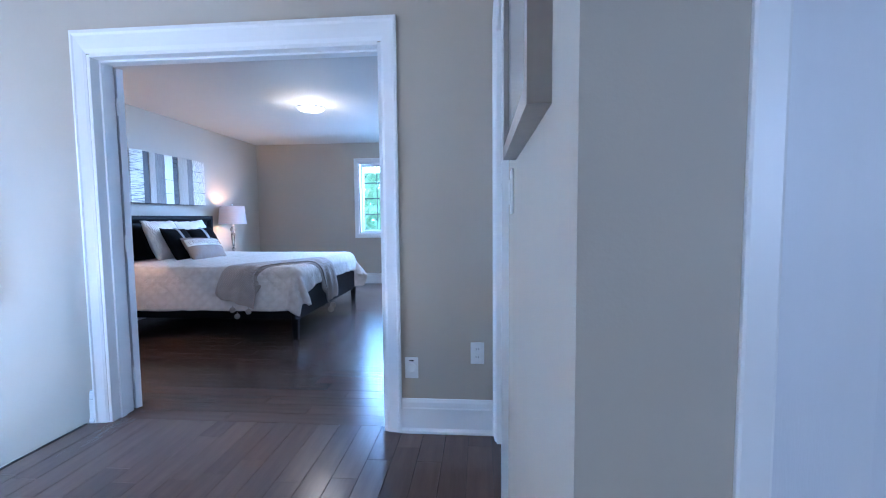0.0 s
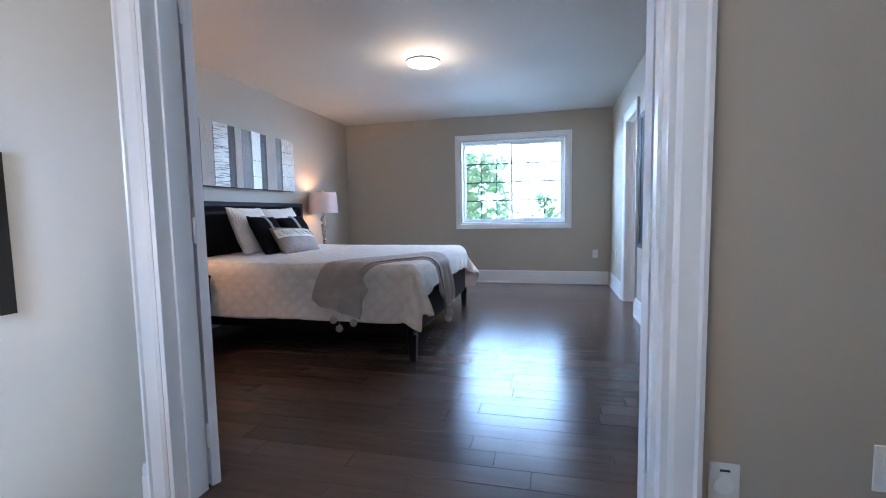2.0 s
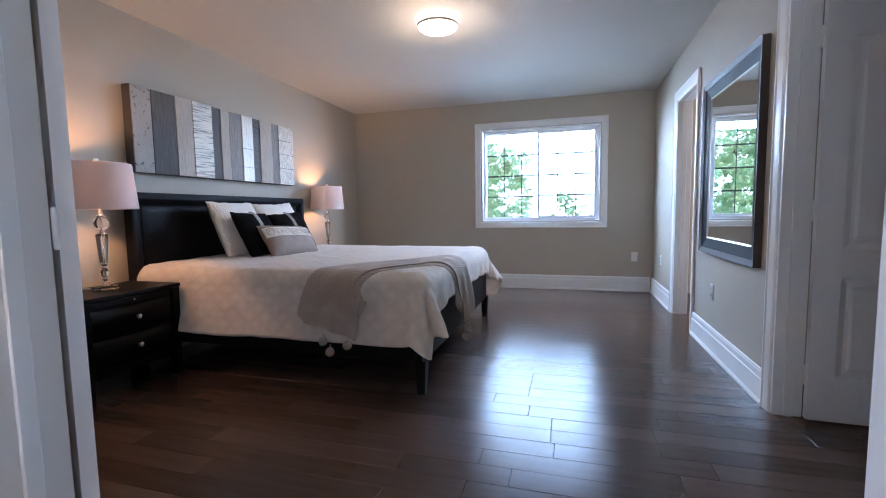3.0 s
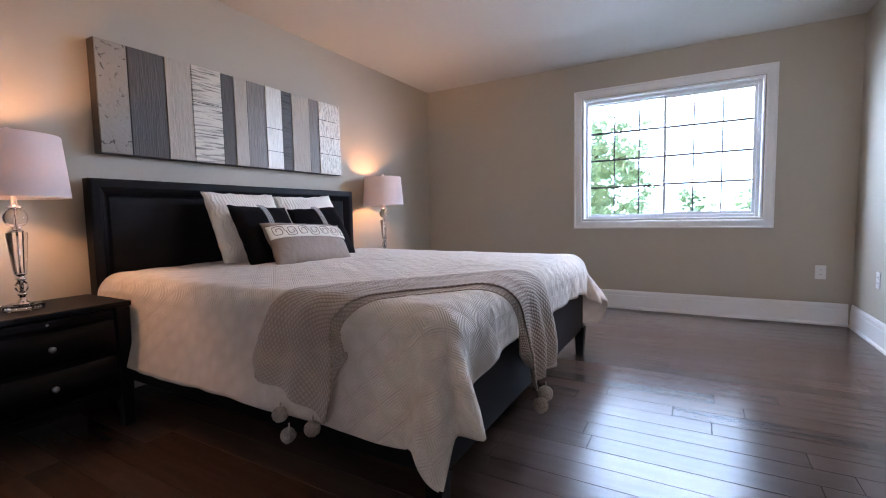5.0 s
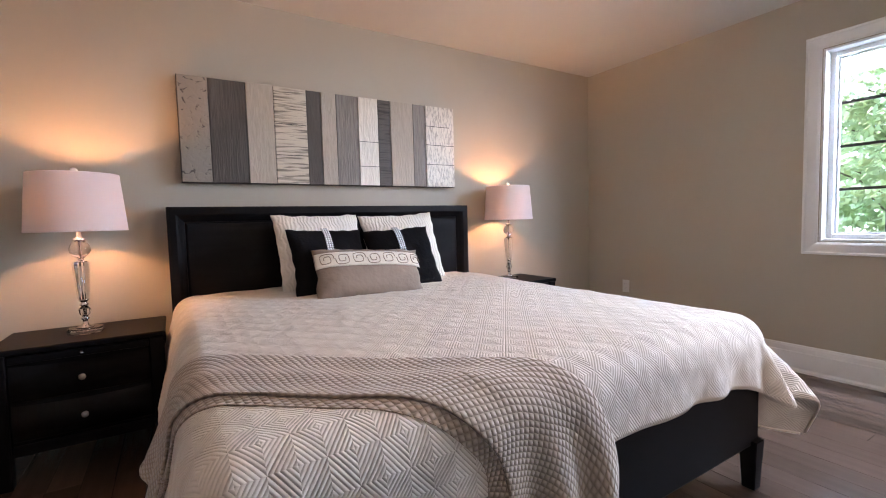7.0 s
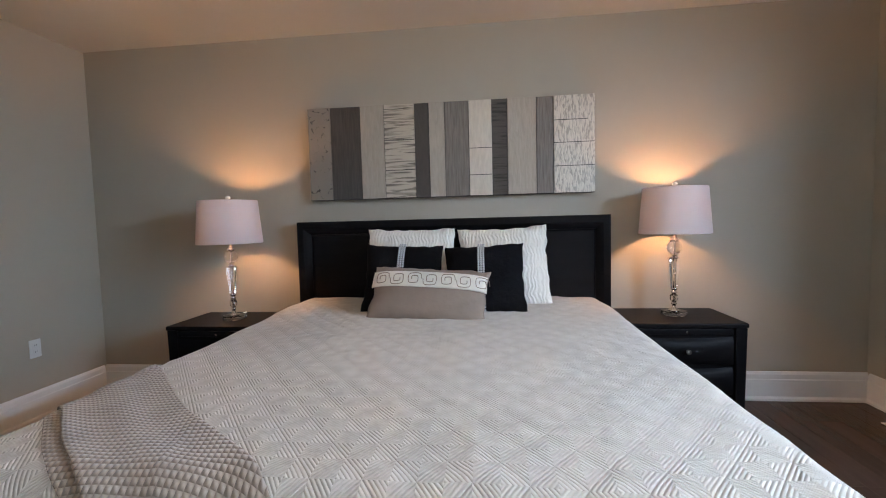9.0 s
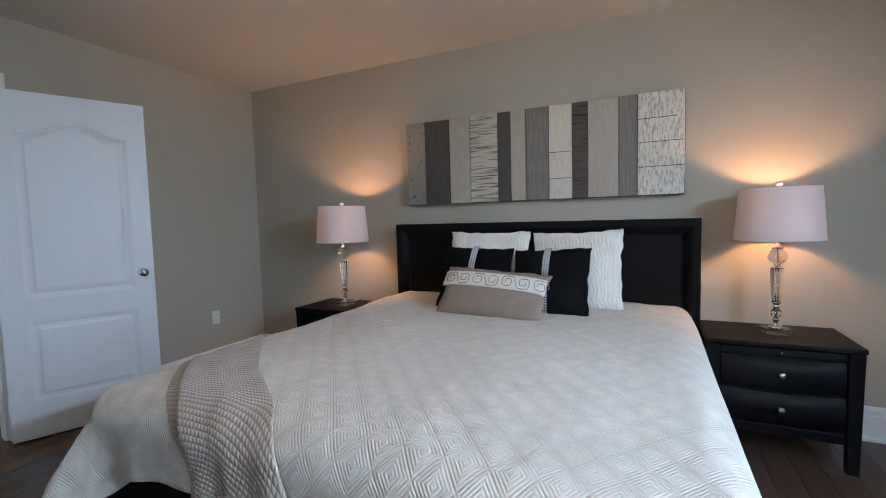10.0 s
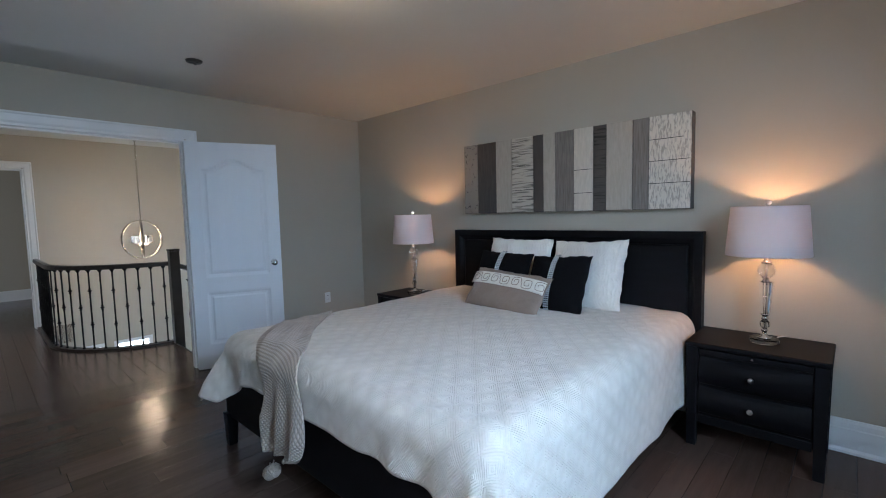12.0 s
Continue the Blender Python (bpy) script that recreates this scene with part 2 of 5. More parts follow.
# ---- trim ----
BASE_PROFILE = [(0, 0), (0.024, 0), (0.024, 0.014), (0.016, 0.028), (0.016, 0.134), (0.012, 0.140), (0.012, 0.168), (0.006, 0.184), (0, 0.187)]
CASE_W = 0.080
CASE_PROFILE = [(0, 0), (CASE_W, 0), (CASE_W, 0.020), (CASE_W - 0.012, 0.022), (CASE_W - 0.020, 0.017), (0.030, 0.014), (0.014, 0.012), (0.004, 0.008), (0, 0.006)]


def baseboard(axis, at, side, lo, hi):
    """A moulded baseboard on the face at, standing out to side (+1 or -1)."""
    bm = bmesh.new()
    if axis == "x":
        extrude_profile(bm, BASE_PROFILE, lambda u, v, w: (lo + w, at + side * u, v), hi - lo)
    else:
        extrude_profile(bm, BASE_PROFILE, lambda u, v, w: (at + side * u, lo + w, v), hi - lo)
    return tagged(part("baseboard", bm, WHITE), "tall white painted moulded baseboard", "baseboard", kind="structure")


def casing(axis, at, side, lo, hi, z0, z1, sill=False, head=0.0):
    """A moulded casing round an opening, mitred at the corners: inner edge at lo, hi and z1."""
    bm = bmesh.new()

    def put(a, o, z):
        return bm.verts.new((a, at + side * o, z) if axis == "x" else (at + side * o, a, z))
    loops = []
    r = 0.006
    for u, v in CASE_PROFILE:
        a0, a1, top, bot = lo - r - u, hi + r + u, z1 + r + u * (1 + head / CASE_W), (z0 - r - u if sill else z0)
        ring = [put(a0, v, bot), put(a0, v, top), put(a1, v, top), put(a1, v, bot)]
        loops.append(ring)
    k = len(loops)
    for i in range(k):
        p, q = loops[i], loops[(i + 1) % k]
        for j in range(4 if sill else 3):
            bm.faces.new((p[j], p[(j + 1) % 4], q[(j + 1) % 4], q[j]))
    if not sill:
        bm.faces.new([l[0] for l in loops])
        bm.faces.new([l[3] for l in loops][::-1])
    return part("casing", bm, WHITE)


def jamb(axis, t0, t1, lo, hi, z1, stop=True):
    """Lining boards of a door opening, with a stop strip in the middle."""
    made = []

    def b(a0, a1, c0, c1, d0, d1, name="jamb"):
        made.append(part(name, box(bmesh.new(), *((a0, c0, d0, a1, c1, d1) if axis == "x" else (c0, a0, d0, c1, a1, d1)), bevel=0.0015, seg=1), WHITE))
    t0, t1 = t0 - 0.004, t1 + 0.004
    b(lo - 0.012, lo + 0.012, t0, t1, 0, z1)
    b(hi - 0.012, hi + 0.012, t0, t1, 0, z1)
    b(lo + 0.012, hi - 0.012, t0, t1, z1 - 0.012, z1 + 0.012)
    if stop:
        m0 = t0 + (t1 - t0) * 0.36
        m1 = m0 + 0.036
        b(lo + 0.012, lo + 0.024, m0, m1, 0, z1 - 0.012, "door_stop")
        b(hi - 0.024, hi - 0.012, m0, m1, 0, z1 - 0.012, "door_stop")
        b(lo + 0.024, hi - 0.024, m0, m1, z1 - 0.024, z1 - 0.012, "door_stop")
    return made


def doorway(name, axis, t0, t1, op, label, faces=(True, True), head=0.0):
    """The frame of a door: lining and the casings on both sides, as one piece of the setting."""
    base = thing(name, Matrix(), label, "door frame", kind="structure")
    lo, hi, _, z1 = op
    for p in (*jamb(axis, t0, t1, lo, hi, z1), *([casing(axis, t0, -1, lo, hi, 0, z1, False, head)] if faces[0] else ()), *([casing(axis, t1, 1, lo, hi, 0, z1)] if faces[1] else ())):
        p.parent = base
    return base


W = CASE_W + 0.006
doorway("doorway_double", "x", HALL_N, YS, DD, "white moulded casing of the double bedroom doorway", head=0.04)
doorway("doorway_dressing", "y", XE, XE + 0.12, DA, "white moulded casing of the side doorway")
doorway("doorway_bath", "y", XE, XE + 0.12, DB, "white moulded casing of the second side doorway")
frame_c = doorway("doorway_closet", "y", HALL_E, HALL_E + 0.14, (DC[0], DC[1] - 0.04, 0, 2.06), "white moulded casing of the landing closet doorway")
doorway("doorway_far", "x", HALL_S - 0.12, HALL_S, DF, "white moulded casing of the far doorway across the landing")
strike = boxed(HALL_E + 0.075, DC[1] - 0.058, 0.955, HALL_E + 0.105, DC[1] - 0.0515, 1.03, 0.002, 1)
part("strike_plate", strike, NICKEL, frame_c, "brushed metal strike plate")

for axis, at, side, lo, hi in [
        ("y", XW, 1, YS, YN), ("x", YN, -1, XW + 0.024, XE - 0.024), ("x", YS, 1, XW + 0.024, DD[0] - W), ("x", YS, 1, DD[1] + W, XE - 0.024),
        ("y", XE, -1, YS + 0.024, DA[0] - W), ("y", XE, -1, DA[1] + W, DB[0] - W), ("y", XE, -1, DB[1] + W, YN - 0.024),
        ("x", HALL_N, -1, DD[1] + W, HALL_E - 0.022), ("x", 2.985, -1, HALL_E + 0.14, BACK), ("y", HALL_E, -1, 0.90, DC[0] - W),
        ("x", HALL_S, 1, DF[1] + W, HALL_E), ("x", -3.75, 1, -1.60, BACK), ("x", HALL_N, -1, STAIR_X, DD[0] - W)]:
    if hi - lo > 0.01:
        baseboard(axis, at, side, lo, hi)
tagged(part("trim_room_beyond", boxed(0.2485, 0.822, 0, 0.281, 0.90, 2.15, 0.004), WHITE), "white painted door trim beyond the wall's end", "trim", kind="structure")


# ---- doors ----
def door_leaf(name, width, m, label, knob_side=True, group="", pin=1):
    """A moulded two-panel door with an arched upper panel; its hinge edge lies on z, its face along x."""
    t, hgt, nu, nv = 0.0175, 2.035, 56, 130
    door = thing(name, m, label, "door", group)

    def relief(u, v):
        best = 0.0
        for u0, u1, v0, v1, arch in ((0.115, width - 0.115, 0.84, 1.80, 0.085), (0.115, width - 0.115, 0.22, 0.69, 0.0)):
            s = (u - u0) / (u1 - u0) * 2 - 1
            top = v1 + arch * (math.cos(math.pi * max(-1, min(1, s * 1.15))) + 1) / 2
            d = min(u - u0, u1 - u, v - v0, top - v)
            if d > 0:
                best = -0.008 * (math.sin(math.pi * min(d / 0.040, 1)) ** 0.6 if d < 0.040 else 0) - (0.0015 if d >= 0.02 else 0)
        return best
    bm = bmesh.new()
    sides = []
    for sgn in (1, -1):
        grid = [[bm.verts.new((width * i / nu, sgn * (t + relief(width * i / nu, hgt * j / nv)), 0.008 + hgt * j / nv)) for j in range(nv + 1)] for i in range(nu + 1)]
        for i in range(nu):
            for j in range(nv):
                bm.faces.new((grid[i][j], grid[i + 1][j], grid[i + 1][j + 1], grid[i][j + 1]))
        sides.append(grid)
    a, b = sides
    ring = lambda g: [g[i][0] for i in range(nu)] + [g[nu][j] for j in range(nv)] + [g[i][nv] for i in range(nu, 0, -1)] + [g[0][j] for j in range(nv, 0, -1)]
    ra, rb = ring(a), ring(b)
    for i in range(len(ra)):
        k = (i + 1) % len(ra)
        bm.faces.new((ra[i], ra[k], rb[k], rb[i]))
    part("leaf", bm, DOOR_PAINT, door)
    if knob_side:
        for sgn in (1, -1):
            kb = lathe(bmesh.new(), [(0.030, 0), (0.030, 0.006), (0.012, 0.010), (0.011, 0.030), (0.024, 0.038), (0.029, 0.050), (0.026, 0.062), (0.012, 0.068)], 20)
            bmesh.ops.transform(kb, matrix=pose(width - 0.065, sgn * t, 0.945, -90 * sgn, 0, 0), verts=kb.verts)
            part("knob", kb, CHROME, door, "polished chrome door knob", True)
    for z in (0.22, 1.02, 1.82):
        hg = lathe(bmesh.new(), [(0.004, z - 0.050), (0.0065, z - 0.046), (0.0065, z + 0.046), (0.004, z + 0.050)], 12, -0.003, pin * (t + 0.005))
        box(hg, -0.002, pin * (t - 0.012), z - 0.045, 0.0005, pin * (t + 0.006), z + 0.045)
        part("hinge", hg, WHITE, door, "white-painted door hinge")
    return door


door_leaf("door_open_bedroom", 0.750, pose(DD[0] + 0.026, YS + 0.030, 0, 0, 0, 157.5), "white moulded two-panel door standing open into the bedroom", group="bedroom doors")
door_leaf("door_open_bedroom", 0.80, pose(DD[1] - 0.022, YS + 0.030, 0, 0, 0, 22), "white moulded two-panel door standing open into the bedroom", group="bedroom doors", pin=-1)
door_leaf("door_open_dressing", 0.74, pose(XE + 0.125, DA[1] - 0.035, 0, 0, 0, -2), "white moulded two-panel door opened into the side room")
door_leaf("door_open_landing", 0.74, pose(0.302, 0.89, 0, 0, 0, 3), "white door standing open beyond the landing wall")


# ---- bedroom window ----
def window_unit(name, x0, x1, z0, z1, y_in, label):
    """A two-light vinyl slider with thin grilles, in a wall whose room face is at y_in."""
    win = thing(name, Matrix(), label, "window", kind="structure")
    y0, y1 = y_in + 0.075, y_in + 0.150
    lining = bmesh.new()
    for a in ((x0, y_in - 0.002, z0, x0 + 0.014, y_in + 0.2, z1), (x1 - 0.014, y_in - 0.002, z0, x1, y_in + 0.2, z1), (x0 + 0.014, y_in - 0.002, z0, x1 - 0.014, y_in + 0.2, z0 + 0.014), (x0 + 0.014, y_in - 0.002, z1 - 0.014, x1 - 0.014, y_in + 0.2, z1)):
        box(lining, *a, bevel=0.002, seg=1)
    part("window_lining", lining, WHITE, win)
    cas = casing("x", y_in, -1, x0, x1, z0, z1, True)
    cas.name, cas.parent = "window_casing", win
    x0, x1, z0, z1 = x0 + 0.014, x1 - 0.014, z0 + 0.014, z1 - 0.014
    fr, w = bmesh.new(), 0.030
    for a in ((x0, y0, z0, x0 + w, y1, z1), (x1 - w, y0, z0, x1, y1, z1), (x0 + w, y0, z0, x1 - w, y1, z0 + w), (x0 + w, y0, z1 - w, x1 - w, y1, z1)):
        box(fr, *a, bevel=0.004)
    part("window_frame", fr, VINYL, win)
    mid = (x0 + x1) / 2 - 0.01
    for a, b, yy, s in ((x0 + w, mid + 0.012, y0 + 0.040, 0.012), (mid - 0.012, x1 - w, y0 + 0.006, 0.026)):
        sash = bmesh.new()
        for q in ((a, yy, z0 + w, a + s, yy + 0.028, z1 - w), (b - s, yy, z0 + w, b, yy + 0.028, z1 - w), (a + s, yy, z0 + w, b - s, yy + 0.028, z0 + w + s), (a + s, yy, z1 - w - s, b - s, yy + 0.028, z1 - w)):
            box(sash, *q, bevel=0.003)
        so = part("sash", sash, VINYL, win)
        pane = part("pane", boxed(a + s, yy + 0.012, z0 + w + s, b - s, yy + 0.016, z1 - w - s), PANE, so, "clear window glass")
        pane.visible_shadow = False
        for i in (1, 2):
            xx = a + s + (b - a - 2 * s) * i / 3
            part("grille_bar", boxed(xx - 0.006, yy + 0.018, z0 + w + s, xx + 0.006, yy + 0.023, z1 - w - s), BAR_GREY, so)
        for i in (1, 2, 3):
            zz = z0 + w + s + (z1 - z0 - 2 * w - 2 * s) * i / 4
            part("grille_bar", boxed(a + s, yy + 0.017, zz - 0.009, b - s, yy + 0.024, zz + 0.009), BAR_GREY, so)
    for zz in (z0 + 0.36, z1 - 0.30):
        part("latch", boxed(mid - 0.020, y0 - 0.006, zz - 0.016, mid + 0.004, y0 + 0.006, zz + 0.016, 0.004), VINYL, win, "small white sash latch")
    return win


window_unit("window_1", *WIN[:2], *WIN[2:], YN, "white vinyl sliding window with thin grilles and moulded casing")


def plain_window(name, axis, at0, at1, lo, hi, z0, z1, cols, rows, label):
    """A fixed window with thick bars in a wall from at0 to at1."""
    win = thing(name, Matrix(), label, "window", kind="structure")
    mid = (at0 + at1) / 2

    def b(a0, a1, c0, c1, d0, d1, bev=0.004):
        return boxed(*((a0, c0, d0, a1, c1, d1) if axis == "x" else (c0, a0, d0, c1, a1, d1)), bevel=bev)
    w = 0.05
    for q in ((lo, lo + w, z0, z1), (hi - w, hi, z0, z1), (lo + w, hi - w, z0, z0 + w), (lo + w, hi - w, z1 - w, z1)):
        part("window_frame", b(q[0], q[1], mid - 0.05, mid + 0.05, q[2], q[3]), VINYL, win)
    for i in range(1, cols):
        c = lo + (hi - lo) * i / cols
        part("bar", b(c - 0.014, c + 0.014, mid - 0.014, mid + 0.014, z0 + w, z1 - w), BAR_GREY, win)
    for i in range(1, rows):
        c = z0 + (z1 - z0) * i / rows
        part("bar", b(lo + w, hi - w, mid - 0.013, mid + 0.013, c - 0.014, c + 0.014), BAR_GREY, win)
    p = part("pane", b(lo + w, hi - w, mid - 0.003, mid + 0.003, z0 + w, z1 - w, 0), PANE, win)
    p.visible_shadow = False
    return win


plain_window("window_2", "y", WELL_X - 0.2, WELL_X, -0.05, 1.85, -0.30, 1.70, 3, 3, "white-framed stairwell window with bars, bright daylight")
plain_window("window_3", "x", HALL_S - 0.12, HALL_S, -2.53, -2.05, -2.0, -0.35, 1, 3, "bright white-framed window low in the stairwell")
plain_window("window_4", "x", HALL_S - 0.12, HALL_S, -1.96, -1.73, -2.0, -0.35, 1, 3, "narrow bright white-framed window low in the stairwell")

# ---- outdoors ----
tagged(part("ground", boxed(-400, -400, -3.2, 400, 400, -3.0), material("lawn_ground", (0.08, 0.13, 0.04), 0.9, vary=0.4, scale=0.3, bump=0.3)), "green lawn ground around the house", "ground", kind="structure")
BRIGHT_SKY = glowing("overcast_sky_glow", (0.40, 0.69, 1.0), 9.0)
tagged(part("backdrop", boxed(-90, 75, -3.0, 90, 75.2, 60), BRIGHT_SKY), "bright overcast sky in the distance", "sky", kind="backdrop")
tagged(part("backdrop", boxed(-75, -60, -3.0, -74.8, 70, 60), BRIGHT_SKY), "bright overcast sky in the distance", "sky", kind="backdrop")



def neighbour_wall():
    """A stone garden wall seen in the glass of the landing picture."""
    bm = bmesh.new()
    rng = random.Random(5)
    for r in range(15):
        y = -5.0 + (r % 2) * 0.2
        while y < 6.0:
            w = rng.uniform(0.35, 0.6)
            box(bm, -9.2 + rng.uniform(-0.02, 0.02), y, -3.0 + r * 0.28, -8.95, y + w - 0.02, -3.0 + r * 0.28 + 0.26)
            y += w
    return tagged(part("stone_wall", bm, material("grey_stone", (0.34, 0.34, 0.33), 0.85, vary=0.25, scale=5, bump=0.4, bump_scale=20)), "grey coursed stone wall outside the stairwell", "wall", kind="structure")


neighbour_wall()


def tree(m, height, spread, seed, leaves, label, blade=1.0):
    """A tapered trunk with limbs, and a crown of many small leaf blades in clumps."""
    rng = random.Random(seed)
    t = thing("tree", m, label, "tree", "garden trees")
    bm = bmesh.new()
    tips = []
    trunk = [(0, 0, 0), (0.06, 0.03, height * 0.25), (-0.05, 0.05, height * 0.5), (0.05, -0.05, height * 0.82)]
    for k in range(len(trunk) - 1):
        sweep(bm, [trunk[k], trunk[k + 1]], 0.12 * (1 - 0.28 * k), 7)
    for i in range(26):
        h = height * (0.22 + 0.72 * i / 26)
        a, l = rng.uniform(0, 6.283), spread * (1.02 - 0.92 * (h / height) ** 1.5) * rng.uniform(0.55, 1.0)
        p0 = Vector((0, 0, h * 0.95))
        p1 = p0 + Vector((math.cos(a) * l * 0.5, math.sin(a) * l * 0.5, 0.18 * l))
        p2 = p0 + Vector((math.cos(a) * l, math.sin(a) * l, 0.30 * l))
        sweep(bm, [p0, p1, p2], 0.016, 5)
        tips += [p0.lerp(p1, 0.7), p1, p1.lerp(p2, 0.5), p2]
    tips.append(Vector((0, 0, height)))
    part("trunk", bm, BARK, t)
    verts, faces = [], []
    clumps = [rng.choice(tips) + Vector([rng.gauss(0, 0.17 * spread / 2) for _ in range(3)]) for _ in range(leaves // 22)]
    for k in range(leaves):
        c = clumps[k % len(clumps)] + Vector([rng.gauss(0, 0.12), rng.gauss(0, 0.12), rng.gauss(0, 0.06)])
        u = Vector([rng.uniform(-1, 1) for _ in range(3)]).normalized()
        v = u.orthogonal().normalized()
        s = rng.uniform(0.06, 0.12) * blade
        n = len(verts)
        verts += [c - u * s, c + v * s * 0.5, c + u * s, c - v * s * 0.5]
        faces.append((n, n + 1, n + 2, n + 3))
    me = bpy.data.meshes.new("crown")
    me.from_pydata([tuple(v) for v in verts], [], faces)
    me.materials.append(LEAF)
    cr = new("crown", me)
    cr.parent = t
    return t


tree(pose(-3.75, 17.5, -3.0), 7.2, 4.3, 3, 12500, "leafy green garden tree outside the bedroom window")
for i, (x, y, h) in enumerate([(-1.5, 58, 4.6), (4, 60, 4.2), (9, 57, 5.0), (-7, 62, 4.4), (14, 60, 4.4), (-13, 60, 5.0), (19, 61, 4.6)]):
    tree(pose(x, y, -3.0), h + 1.6, 4.0, 20 + i, 2200, "distant green tree under a bright sky", 2.2)
# ---- bed ----
BX0, BX1, BY0, BY1, TOP = -3.83, -1.715, 4.48, 6.47, 0.685     # mattress top
ER = 0.10                                                        # roundness of its edge


def drape(u, v, lift=0.0):
    """Where a point of the flat cloth comes to lie when spread over the mattress; lift raises it off the surface."""
    in0, in1, jn0, jn1 = BX0 - 1.0, BX1 - ER, BY0 + ER, BY1 - ER
    cu, cv = min(max(u, in0), in1), min(max(v, jn0), jn1)
    du, dv = u - cu, v - cv
    dist = math.hypot(du, dv)
    sag = 0.012 * noise.noise((u * 1.7, v * 1.7, 3.0)) + 0.004 * noise.noise((u * 6, v * 6, 8.0))
    crease = noise.noise((u * 1.6 + 0.5 * v, v * 2.4 - 0.3 * u, 21.0))
    sag += 0.0032 * max(0.0, 1 - abs(crease) / 0.09) ** 2
    crown = 0.014 * (1 - ((v - (BY0 + BY1) / 2) / 1.0) ** 2)
    z = TOP + crown + sag
    if dist < 1e-6:
        return Vector((u, v, z + lift)), Vector((0, 0, 1))
    nu, nv = du / dist, dv / dist
    r = ER + lift
    bend = math.pi / 2 * 0.96
    arc = ER * bend
    corner = min(abs(nu), abs(nv)) * 1.414
    if dist < arc:
        a = dist / ER
        out, drop = r * math.sin(a), ER - r * math.cos(a)
        nz, nh = math.cos(a), math.sin(a)
    else:
        rest = dist - arc
        flare = min(0.62, 0.045 + 0.20 * max(0.0, -nv) + (0.40 if nv < 0 else 0.62) * corner)
        out = r * math.sin(bend) + rest * flare
        drop = ER - r * math.cos(bend) + rest * math.sqrt(max(0.0, 1 - flare * flare))
        along = cu * 1.0 + cv * 1.0
        ang = math.atan2(dv, du)
        wave = 0.020 * noise.noise((along * 3.2, ang * 2.2, 1.0)) + 0.010 * noise.noise((along * 8.0, ang * 5.0, 4.0))
        wave = max(wave, -0.008) + 0.065 * corner * math.sin(ang * 9.0 + 5.5)
        # two soft folds fall from the foot edge beside the corner
        wave += 0.034 * max(0.0, nu) * math.exp(-((v - 4.68) / 0.20) ** 2) * math.cos(2 * math.pi * (v - 4.82) / 0.31)
        wave += 0.028 * max(0.0, nu) * math.exp(-((v - 6.12) / 0.22) ** 2) * math.cos(2 * math.pi * (v - 6.05) / 0.27)
        out += wave * min(1.0, rest / 0.20)
        nz, nh = 0.05, 1.0
    return Vector((cu + nu * out, cv + nv * out, z - drop)), Vector((nu * nh, nv * nh, nz)).normalized()


def cloth(name, pts, thick, mat, parent, uvs, label=""):
    """A sheet of cloth from a grid of points, with thickness and an even texture map."""
    nu, nv = len(pts), len(pts[0])
    verts = [p for row in pts for p in row]
    faces = [(i * nv + j, (i + 1) * nv + j, (i + 1) * nv + j + 1, i * nv + j + 1) for i in range(nu - 1) for j in range(nv - 1)]
    me = bpy.data.meshes.new(name)
    me.from_pydata([tuple(v) for v in verts], [], faces)
    lay = me.uv_layers.new(name="cloth")
    flat = [c for row in uvs for c in row]
    for l in me.loops:
        lay.data[l.index].uv = flat[l.vertex_index]
    me.materials.append(mat)
    me.shade_smooth()
    ob = new(name, me)
    ob.parent = parent
    s = ob.modifiers.new("thickness", "SOLIDIFY")
    s.thickness, s.offset = thick, 1.0
    if label:
        tagged(ob, label)
    return ob


